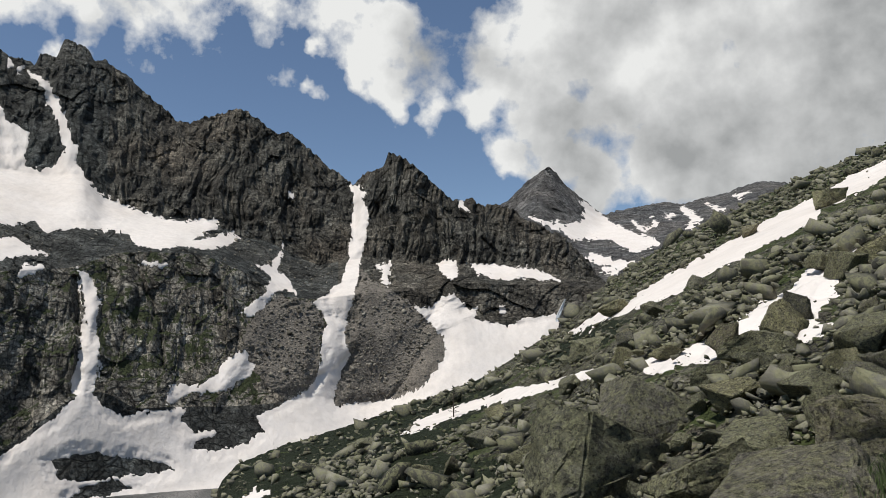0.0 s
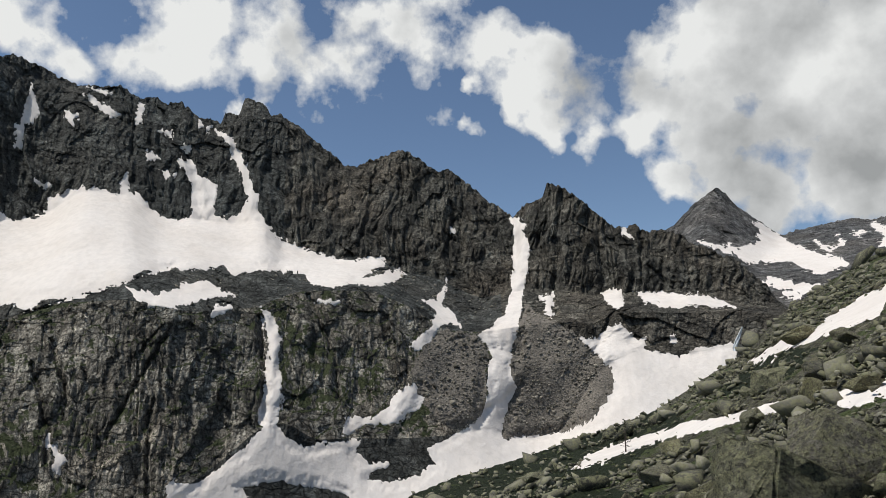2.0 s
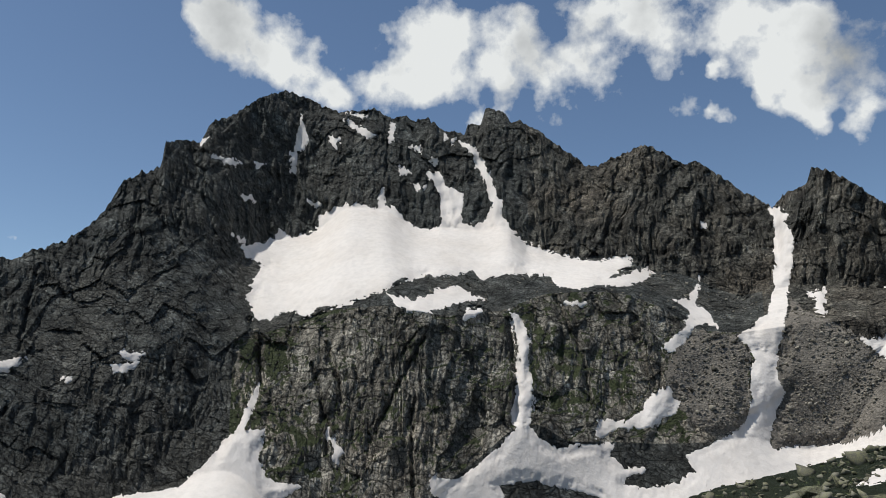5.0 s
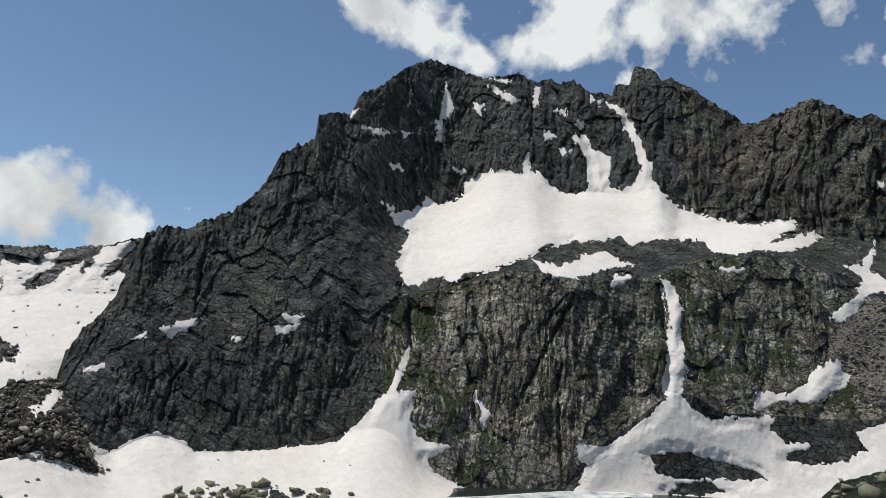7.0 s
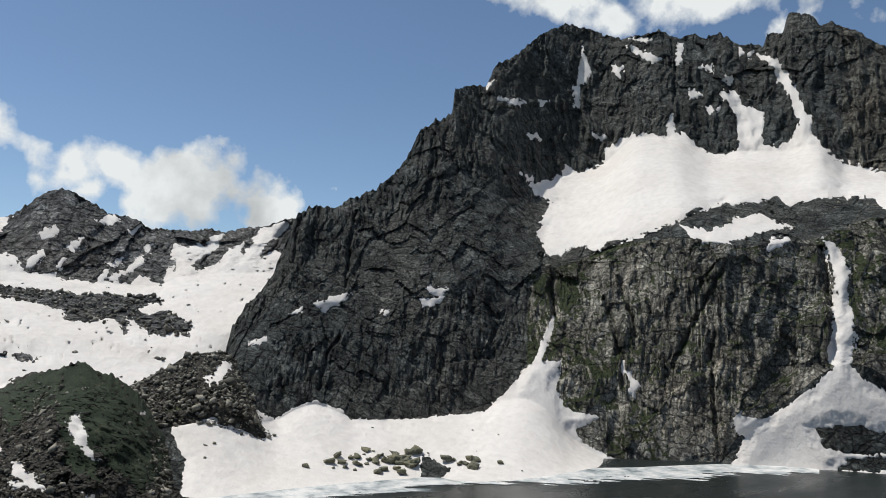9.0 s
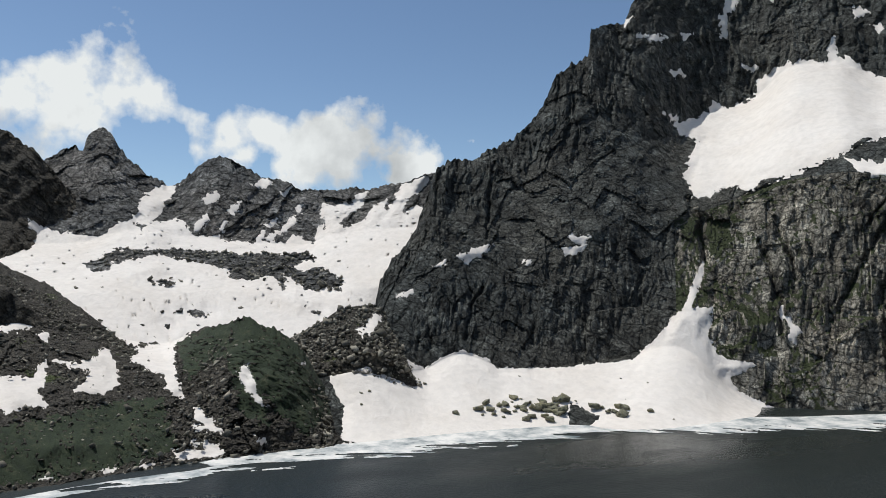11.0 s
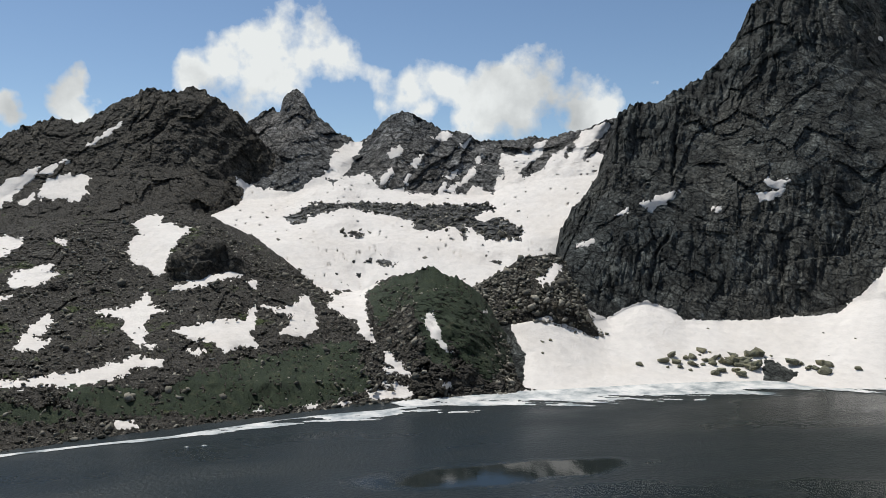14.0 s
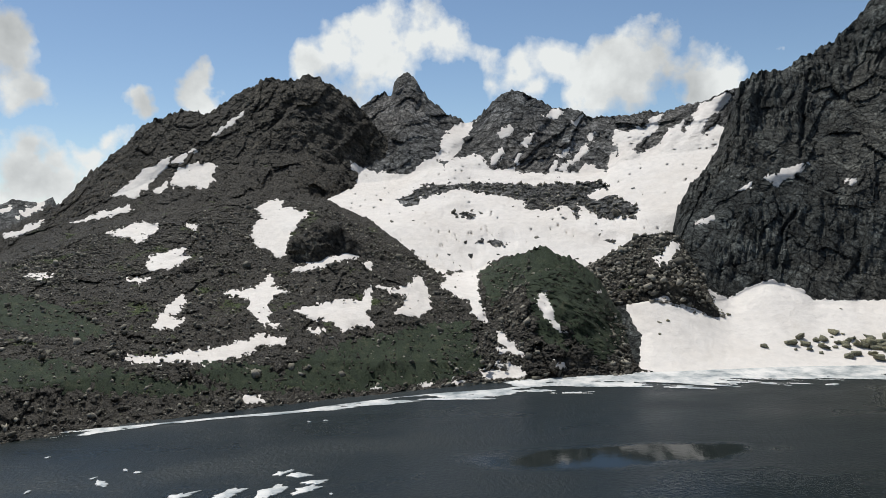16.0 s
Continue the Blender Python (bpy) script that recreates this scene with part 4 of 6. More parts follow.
sheets(
    cirque,
    ("bowl", [(96.4, -7.11), (96.02, 2.58), (92.39, 4.18), (91.35, 3.73), (89.66, 3.26), (87.74, 3.42), (87.51, 3.84), (85.76, 4.84), (85.51, 6.1), (84.85, 6.5), (84.2, 6.98), (83.21, 7.07), (83.58, 6.25), (84.25, 5.22), (84.92, 4.39), (82.78, 4.53), (82.17, 3.45), (80.69, 3.18), (78.15, 2.96), (76.48, 3.02), (74.82, 2.95), (73.78, 3.11), (73.59, 2.77), (72.33, 4.29), (72.92, 5.14), (72.7, 5.95), (71.9, 5.7), (70.69, 6.04), (70.28, 6.42), (69.48, 6.97), (69.7, 5.97), (70.5, 5.42), (71.52, 4.45), (71.13, 4.02), (69.92, 4.57), (68.72, 5.91), (67.93, 6.26), (68.34, 5.28), (67.36, 6.02), (66.95, 7.18), (65.05, 8.12), (64.87, 7.6), (65.44, 7.07), (66.4, 6.35), (66.8, 5.19), (65.65, 5.7), (64.53, 5.43), (63.07, 4.93), (62.87, -7.69)], [(89.31, 1.34), (87.78, 2.14), (86.69, 2.54), (82.41, 2.52), (79.86, 2.3), (76.5, 2.18), (74.01, 2.29), (72.99, 1.83), (74.86, 1.27), (74.45, 0.84), (72.8, 1.2), (71.2, 0.31), (71.43, -0.72), (72.43, -0.49), (74.07, -0.64), (74.68, 0.01), (75.7, 0.67), (75.31, -0.4), (75.73, -0.59), (76.13, 0.26), (76.96, 0.5), (78.23, 0.12), (79.49, 0.38), (79.69, 1.02), (80.74, 1.27), (82.44, 1.54), (84.14, 2.03), (85.87, 1.66), (87.38, 1.28), (87.61, 0.86), (88.68, 0.76)], [(85.48, 0.32), (82.91, 0.15), (83.78, -0.34)], [(83.41, -2.07), (81.68, -1.69), (80.63, -2.15), (81.28, -2.56), (82.98, -2.3)], [(84.51, -2.98), (83.43, -2.76), (83.53, -3.27)], [(86.21, 4.35), (84.93, 4.22), (85.58, 3.78)], [(73.9, -2.12), (72.88, -2.1), (73.09, -2.48)]),
    ("patch", [(78.04, 7.26), (76.98, 7.7), (76.45, 7.39), (77.21, 7.02)]),
    ("patch", [(81.45, 6.16), (80.29, 6.74), (80.52, 6.0), (81.25, 5.74)]),
    ("patch", [(77.07, 4.3), (76.22, 4.77), (76.45, 4.23)]),
    ("patch", [(79.35, 5.45), (78.62, 5.96), (79.15, 5.19)]),
    ("patch", [(92.11, 8.35), (90.94, 9.07), (91.59, 8.59)]),
    ("patch", [(75.97, 6.75), (75.13, 7.11), (75.56, 6.52)]),
    ("patch", [(74.75, 5.65), (74.13, 5.82), (74.35, 5.22)]),
    ("patch", [(77.1, 3.25), (76.04, 3.84), (76.26, 3.22)]),
    ("patch", [(81.29, 5.90), (80.34, 6.74), (80.25, 6.55), (80.98, 5.74)]),
    ("patch", [(79.53, 5.35), (78.77, 5.94), (78.84, 5.58), (79.35, 5.04)]),
    ("patch", [(77.20, 4.22), (76.13, 4.78), (76.26, 4.51)]),
    ("patch", [(76.06, 3.73), (74.89, 4.93), (74.71, 4.74), (75.59, 3.78)]),
    ("patch", [(77.72, 2.85), (77.20, 3.94), (76.96, 3.82), (77.28, 2.77)]),
    ("patch", [(75.46, 2.79), (74.92, 3.58), (74.06, 3.38), (74.38, 2.71)]),
    ("patch", [(73.46, 2.81), (73.06, 4.18), (72.72, 4.32), (72.84, 2.85)]),
    ("patch", [(82.10, 3.92), (81.15, 5.07), (80.97, 4.88), (81.73, 3.73)]),
    ("patch", [(80.24, 3.88), (79.92, 4.56), (79.67, 4.49), (80.00, 3.76)]),
    ("patch", [(81.19, 3.22), (80.25, 3.51), (80.38, 3.08)]),
)
sheets(
    hill,
    ("patch", [(87.9, -1.5), (85.17, -3.3), (85.85, -4.57), (83.9, -4.12), (82.16, -3.52), (83.4, -4.65), (83.12, -6.79), (82.64, -8.17), (83.58, -7.63), (83.97, -6.34), (85.25, -5.88), (86.1, -5.42), (85.55, -4.58), (86.9, -3.68), (87.95, -2.78)]),
    ("patch", [(99.77, 1.01), (98.53, 1.6), (97.71, 1.45), (97.94, 0.96), (96.5, 0.83), (95.89, 0.56), (96.74, -0.13), (97.18, -0.75), (97.51, -1.58), (97.46, -2.42), (98.29, -2.6), (98.88, -1.94), (99.68, -1.7), (100.05, -0.85), (99.61, -0.04), (98.98, 0.36)]),
    ("patch", [(97.3, -3.61), (96.03, -3.12), (93.7, -2.66), (92.21, -2.42), (92.44, -2.84), (94.15, -3.19), (96.05, -3.67)]),
    ("patch", [(102.03, -5.11), (100.83, -4.98), (99.18, -4.44), (98.96, -3.91), (98.56, -4.26), (98.79, -4.88), (97.57, -5.15), (98.4, -5.4), (99.24, -5.9), (98.86, -6.55), (99.3, -7.35), (98.09, -7.76), (99.31, -7.56), (100.49, -6.45), (100.25, -5.63)]),
    ("patch", [(97.21, -6.56), (95.53, -6.4), (94.26, -6.04), (92.14, -6.26), (91.45, -5.01), (91.52, -6.71), (91.96, -7.12), (91.35, -8.0), (92.63, -7.94), (93.5, -8.32), (94.32, -7.64), (95.98, -7.13)]),
    ("patch", [(91.03, -5.03), (89.54, -5.39), (88.24, -5.13), (87.78, -4.38), (87.17, -5.39), (87.01, -6.89), (87.89, -7.5), (89.6, -7.13), (88.93, -6.39), (88.69, -5.76), (89.98, -5.63)]),
    ("patch", [(78.82, -6.04), (78.18, -5.97), (77.57, -7.12), (77.38, -7.97), (76.86, -9.02), (77.41, -8.81), (78.23, -7.96), (78.63, -7.1)]),
    ("patch", [(81.89, -8.74), (81.05, -9.39), (79.88, -10.59), (80.86, -10.45), (81.91, -9.37)]),
    ("patch", [(83.28, -11.87), (81.98, -11.68), (81.12, -11.82), (81.96, -11.06), (80.46, -11.5), (79.75, -12.13), (81.13, -12.32), (82.86, -12.21)]),
    ("patch", [(109.04, -9.18), (106.13, -9.35), (104.18, -9.12), (102.2, -8.88), (100.17, -8.54), (99.75, -8.15), (98.95, -8.62), (97.71, -8.62), (97.94, -9.1), (99.78, -8.98), (101.03, -9.62), (102.44, -9.79), (103.43, -9.91), (106.14, -9.67), (107.65, -9.6)]),
    ("patch", [(107.12, -2.19), (105.78, -1.85), (104.63, -1.62), (105.04, -2.29), (104.27, -2.33), (105.45, -2.96), (106.79, -3.21), (107.27, -2.98)]),
    ("patch", [(109.78, -0.36), (107.94, 0.16), (106.45, 0.11), (106.66, -0.32), (108.0, -1.15), (108.53, -0.73), (109.43, -0.61)]),
    ("patch", [(105.96, -5.68), (105.16, -5.0), (104.8, -5.55), (105.4, -6.12), (106.56, -6.44), (104.86, -6.97), (106.03, -7.28), (107.16, -7.19)]),
    ("patch", [(114.74, -3.0), (113.23, -3.02), (114.08, -3.23)]),
    ("patch", [(101.36, -12.72), (100.55, -12.59), (99.75, -12.98), (100.77, -13.09)]),
    ("patch", [(108.67, -3.7), (107.37, -3.66), (107.95, -3.98)]),
    ("patch", [(74.83, -6.31), (74.21, -6.53), (72.99, -7.16), (73.6, -7.03)]),
    ("patch", [(91.82, -3.33), (91.18, -3.35), (91.41, -3.73)]),
    ("patch", [(87.85, -12.56), (86.98, -12.43), (87.42, -12.79)]),
    ("patch", [(91.52, -12.65), (90.75, -12.64), (91.19, -12.83)]),
    ("patch", [(96.23, -8.17), (94.97, -8.11), (95.4, -8.42)]),
    ("patch", [(104.55, 0.01), (103.78, -0.02), (103.99, -0.3)]),
    ("patch", [(77.68, -11.11), (76.84, -11.44), (77.27, -11.61)]),
    ("patch", [(84.58, 1.61), (83.73, 1.37), (84.38, 1.31)]),
    ("patch", [(85.46, -12.48), (84.59, -12.42), (84.95, -12.62)]),
    ("patch", [(81.92, -10.01), (81.07, -10.32), (81.59, -10.43)]),
    ("grass", [(83.04, -4.23), (80.87, -3.22), (78.3, -2.52), (76.22, -3.33), (74.58, -4.42), (73.37, -6.12), (72.18, -7.79), (71.81, -9.44), (73.9, -11.1), (75.95, -9.45), (77.17, -7.76), (76.81, -10.28), (78.48, -9.43), (79.26, -6.88), (79.64, -5.17), (80.94, -5.57), (82.26, -6.82)]),
    ("grass", [(97.37, -10.38), (93.96, -9.34), (89.66, -8.71), (86.18, -7.98), (84.02, -8.05), (83.66, -10.18), (82.83, -11.46), (85.45, -12.23), (89.8, -12.69), (95.79, -12.76), (98.26, -11.96)]),
    ("grass", [(116.42, -4.11), (114.49, -4.64), (111.47, -6.04), (110.11, -7.32), (111.55, -7.57), (114.6, -6.89), (116.53, -6.32), (117.75, -5.46)]),
    ("grass", [(117.9, -8.35), (113.35, -8.91), (109.87, -9.87), (106.21, -11.24), (103.13, -11.95), (106.25, -12.03), (111.72, -11.0), (117.97, -9.79)]),
    ("grass", [(103.83, -9.88), (99.03, -10.68), (98.28, -12.37), (101.54, -12.1), (104.25, -10.64)]),
)
sheets(
    peak,
    ("patch", [(111.87, 0.37), (110.44, 0.91), (108.25, 1.44), (108.19, 1.16), (109.73, 0.81), (111.16, 0.46)]),
    ("patch", [(109.31, 2.13), (107.98, 3.21), (107.02, 4.07), (105.48, 4.86), (105.5, 4.38), (106.69, 3.2), (107.66, 2.22)]),
    ("patch", [(106.91, 2.41), (105.57, 2.98), (104.75, 4.18), (103.78, 4.37), (102.42, 4.27), (102.65, 3.54), (102.47, 3.13), (103.27, 2.62), (104.23, 2.96), (104.81, 2.77), (105.57, 2.98), (106.16, 2.39)]),
    ("patch", [(102.52, 6.38), (101.3, 7.38), (100.2, 7.99), (101.11, 7.18), (102.12, 6.58)]),
    ("patch", [(105.5, 4.38), (103.74, 5.37), (104.74, 4.46)]),
    ("patch", [(116.08, -0.42), (114.91, 0.09), (113.56, 0.62), (114.26, 0.07), (115.6, -0.51)]),
    ("patch", [(92.5, 4.3), (91.6, 3.6), (90.6, 3.0), (90.4, 2.5), (91.6, 2.9), (92.3, 3.5)]),
)
sheets(
    saddle,
    ("patch", [(70.08, -3.66), (68.87, -2.44), (68.36, -2.66), (69.29, -3.88), (69.89, -4.16)]),
)
sheets(
    far,
    ("patch", [(-6.83, 10.96), (-9.37, 10.22), (-10.65, 10.37), (-11.11, 11.19), (-10.51, 12.06), (-11.14, 11.82), (-12.35, 10.7), (-13.55, 9.8), (-16.34, 8.6), (-14.29, 8.09), (-13.09, 8.77), (-11.45, 9.28), (-9.97, 9.13), (-8.94, 10.02), (-7.67, 10.5)]),
    ("patch", [(-11.38, 7.8), (-14.24, 7.25), (-13.4, 6.87), (-11.78, 7.36), (-10.75, 7.83)]),
    ("patch", [(-18.09, 11.15), (-19.28, 10.04), (-18.62, 10.17), (-17.88, 10.96)]),
    ("patch", [(-16.86, 10.63), (-17.45, 10.5), (-17.04, 10.29)]),
    ("patch", [(-14.4, 10.17), (-15.59, 9.68), (-15.17, 9.41)]),
    ("patch", [(-19.67, 11.23), (-20.8, 10.65), (-20.41, 10.56)]),
    ("patch", [(-21.63, 11.66), (-22.47, 11.7), (-22.0, 11.42)]),
    ("patch", [(-11.77, 7.15), (-13.6, 6.66), (-12.15, 6.47)]),
    ("patch", [(-15.64, 10.5), (-16.21, 9.85), (-15.8, 9.79)]),
    ("patch", [(-18.21, 9.92), (-19.2, 9.97), (-18.58, 9.48)]),
)
sheets(
    ridge,
    ("patch", [(115.2, 0.85), (114.52, 1.4), (113.5, 1.83), (113.85, 1.46), (114.71, 0.95)]),
    ("patch", [(116.15, 1.36), (115.65, 1.57), (115.99, 1.21)]),
)

# relief of the rock, in metres
def facet(p, seed):
    """Tilted blocks with sharp joints, about -1 to 1."""
    i = np.floor(p - 0.5).astype(np.int64)
    p = (p - i).astype(np.float32)
    i = i.astype(np.uint32)
    near = np.full(p.shape[:-1], 9.0)
    out = np.zeros(p.shape[:-1])
    for c in range(8):
        o = np.array([c & 1, c >> 1 & 1, c >> 2 & 1], dtype=np.uint32)
        u = i + o
        h = u[..., 0] * np.uint32(73856093) ^ u[..., 1] * np.uint32(19349663) ^ u[..., 2] * np.uint32(83492791) ^ np.uint32(seed * 7919 + 17)
        h = (h ^ h >> np.uint32(13)) * np.uint32(1274126177)
        h = (h ^ h >> np.uint32(16)) * np.uint32(668265263)
        t = np.stack([(h >> np.uint32(k) & np.uint32(255)).astype(np.float32) / 127.5 - 1 for k in (0, 8, 16)], -1)
        d = p - (o.astype(np.float32) + 0.5 + 0.42 * t)
        far2 = (d * d).sum(-1)
        hit = far2 < near
        near = np.where(hit, far2, near)
        value = 0.7 * ((h >> np.uint32(24) & np.uint32(255)).astype(np.float32) / 127.5 - 1) + 0.9 * (d * np.roll(t, 1, -1)).sum(-1)
        out = np.where(hit, value, out)
    return out


def crag(land, amp, size, seed, upright=0.5, lean=0.5):
    b = np.repeat(np.radians(land.b)[None], land.n[0], 0)
    p = np.stack([b * land.r.mean(), land.r * 0.4, land.z], -1) / size
    w = np.stack([fbm(p * 0.7, 3, seed), fbm(p * 0.7, 3, seed + 9), 0.6 * fbm(p * 0.7, 3, seed + 5)], -1) * 0.22
    c, s = np.cos(lean), np.sin(lean)
    q = p + w
    q = np.stack([q[..., 0] * c + q[..., 2] * s, q[..., 1], -q[..., 0] * s + q[..., 2] * c], -1) * np.array([1, 1, upright])
    return amp * (0.7 * billow(p * np.array([0.6, 0.6, 0.24]) + w, 2, seed + 1, 0.6) + 0.25 * billow(q * np.array([2.2, 2.2, 0.9]), 2, seed + 7, 0.55) + 0.46 * facet(q * 1.1, seed) + 0.3 * facet(q * np.array([2.2, 2.2, 3.0]) + w, seed + 2) + 0.14 * facet(q * np.array([5.5, 5.5, 7.5]) + 2 * w, seed + 3) + 0.05 * facet(p * 12 + w, seed + 4))


PARTS = {
    "mountain_massif": [("shore_shelf", -99, 999, -1, 1), ("west_buttress", 46.5, 999, 1, 99), ("lower_cliff", 8, 46.5, 1, 2, sunlit_granite), ("rock_bench", 8, 46.5, 2, 3), ("summit_wall", 24.5, 46.5, 3, 99), ("rib_wall", 6.9, 24.5, 3, 99, mossy_granite), ("east_tooth", -99, 99, 1, 99, mossy_granite)],
    "mountain_cirque": [("bowl_floor", -99, 999, -1, 3), ("horn_peak", 86.5, 999, 3, 99), ("middle_peak", 75, 86.5, 3, 99), ("low_ridge", -99, 75, 3, 99)],
    "rubble_hill": [("grass_knoll", -99, 84.5, -1, 99), ("lake_slope", -99, 999, -1, 2), ("upper_slope", -99, 999, 2, 99)],
    "crag_peak": [("twin_summit", -99, 101.5, -1, 99), ("west_shoulder", -99, 999, -1, 99)],
    "pyramid_mountain": [("pyramid_peak", -12.5, 99, -1, 99), ("saw_ridge", -99, -12.5, -1, 99)],
}
steep = smooth(0.8, 1.2, massif.level)
rib_at = np.stack([np.repeat(np.radians(massif.b)[None], massif.n[0], 0) * 650, massif.r, massif.z], -1)
rib_at = rib_at + 9 * np.stack([fbm(massif.p * 0.02, 3, 720), 0 * massif.r, 0 * massif.r], -1)
ribs = (1 + 0.3 * (1 - smooth(22, 27, massif.b))[None]) * (-4.5 * billow(rib_at * np.array([0.06, 0.02, 0.006]), 2, 700) + 4.5 * billow(rib_at * np.array([0.12, 0.03, 0.012]), 3, 705, 0.6)) * smooth(2.6, 3.1, massif.level)
ribs = ribs + 3.0 * billow(rib_at * np.array([0.09, 0.03, 0.015]), 3, 710, 0.6) * smooth(1.0, 1.3, massif.level) * (1 - smooth(1.8, 2.1, massif.level))
# clefts: half-width in degrees, depth in metres, then bearings and rises
CLEFTS = [
    (0.3, 8.0, (26.2, 6.2), (25.6, 2.4), (25.8, -1.4)), (0.35, 9.0, (44.5, 1.4), (44.8, 4.3), (45.6, 5.9)),
    (0.22, 6.0, (40.9, 2.8), (40.2, 0.7), (39.6, -1.7), (39.6, -3.6)), (0.2, 5.0, (33.4, -0.5), (33.4, -3.7), (33.2, -6.9)),
    (0.2, 5.0, (39.9, 4.4), (38.6, 0.7), (38.6, -0.9)), (0.2, 4.0, (32.6, 4.9), (35.0, 0.3), (36.1, -2.1)),
    (0.22, 6.0, (11.6, 13.4), (12.0, 11.4), (11.7, 9.3)), (0.22, 6.0, (17.7, 17.1), (18.2, 13.8), (19.0, 11.6)), (0.2, 5.0, (21.3, 16.0), (20.9, 13.0)),
    (0.22, 6.0, (5.1, 12.2), (4.1, 9.3), (4.0, 6.1)), (0.2, 5.0, (-3.1, 9.5), (-4.5, 7.8)),
    (0.18, 5.0, (35.9, 15.8), (35.5, 20.0)), (0.18, 5.0, (42.6, 20.3), (42.8, 16.6)), (0.18, 4.0, (39.4, 19.8), (38.0, 15.3)), (0.18, 4.0, (31.5, 17.2), (33.8, 20.9)),
    (0.2, 5.0, (59.7, 9.0), (60.2, 6.0), (60.3, 3.3)), (0.2, 5.0, (60.6, -0.5), (61.6, -1.7), (62.0, -4.3)),
    (0.2, 4.0, (31.8, 10.0), (36.9, 7.8), (41.7, 6.0)), (0.2, 4.0, (22.7, 7.9), (20.7, 3.6), (20.3, 0.3)),
]
cleft = 0 * massif.r
here = np.stack([np.repeat(massif.b[None], massif.n[0], 0), massif.rise, 0 * massif.r], -1)
wobble = 0.22 * fbm(here * 1.1, 3, 810)
for wide, deep, *way_down in CLEFTS:
    for (ab, ar), (cb, cr) in zip(way_down, way_down[1:]):
        j0, j1 = np.searchsorted(massif.b, [min(ab, cb) - 1.2, max(ab, cb) + 1.2])
        x, y = here[:, j0:j1, 0] + wobble[:, j0:j1], massif.rise[:, j0:j1]
        t = np.clip(((x - ab) * (cb - ab) + (y - ar) * (cr - ar)) / ((cb - ab) ** 2 + (cr - ar) ** 2), 0, 1)
        away = np.hypot(x - ab - t * (cb - ab), y - ar - t * (cr - ar))
        cut = deep * np.clip(1 - away / wide, 0, 1) ** 0.7
        cleft[:, j0:j1] = np.maximum(cleft[:, j0:j1], np.where(massif.level[:, j0:j1] < 4.2, cut, 0))
massif_relief = (crag(massif, 6.6, 44.0, 100, 0.6, 0.35) + ribs + 4.0 - cleft) * steep + (1 - steep) * 1.2 * billow(massif.p * 0.06, 4, 77)
massif.build("mountain_massif", massif_relief, granite, "dark grey granite massif with jagged crest above the lake", "mountain", PARTS.get("mountain_massif"))
cirque_relief = (3.5 + crag(cirque, 9.0, 36.0, 200, 0.5)) * smooth(2.9, 3.15, cirque.level) + 2.5 * facet(cirque.p * 0.12, 87) * (1 - smooth(2.9, 3.1, cirque.level))
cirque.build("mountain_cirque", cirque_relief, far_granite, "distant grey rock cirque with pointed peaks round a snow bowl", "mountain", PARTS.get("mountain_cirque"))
hill_relief = (1.5 + crag(hill, 5.0, 30.0, 300, 0.9)) * smooth(0.05, 0.9, hill.level) + 1.0 * facet(hill.p * 0.3, 97) + 0.5 * facet(hill.p * 0.7, 98)
hill.build("rubble_hill", hill_relief, hill_rock, "brown rocky hillside with rubble, grass and snow patches over the lake", "hill", PARTS.get("rubble_hill"))
peak_relief = 1.0 + crag(peak, 8.0, 34.0, 320, 0.5, 0.4) + 0.8 * facet(peak.p * 0.25, 91)
peak.build("crag_peak", peak_relief, hill_rock, "dark brown craggy peak with scree and thin snow streaks", "mountain", PARTS.get("crag_peak"))
saddle.build("rubble_saddle", 1.0 + crag(saddle, 3.0, 20.0, 350, 0.9) + 0.9 * facet(saddle.p * 0.3, 99), hill_rock, "dark rubble heap at the foot of the buttress", "rubble")
far_relief = 5.0 + crag(far, 15.0, 60.0, 400, 0.5)
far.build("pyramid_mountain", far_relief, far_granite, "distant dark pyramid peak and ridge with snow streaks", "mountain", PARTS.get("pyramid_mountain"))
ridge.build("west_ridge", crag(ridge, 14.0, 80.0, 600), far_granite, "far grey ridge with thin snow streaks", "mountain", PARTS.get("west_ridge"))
COATS = {"scree": scree_brown, "grass": alpine_grass}
GROUPS = {"patch": "leftover snow patches", "gully": "snow gullies", "field": "snow fields", "apron": "shore snow aprons", "grass": "grass slopes", "scree": "scree cones", "drift": "snow drifts", "bowl": "snow fields"}
for land in (massif, cirque, hill, peak, saddle, far, ridge):
    for kind, record in land.sheets:
        if record:
            name, label, category = SHEETS[kind][:3]
            land.lay(name, record, COATS.get(kind, snow), label, category, GROUPS[kind])

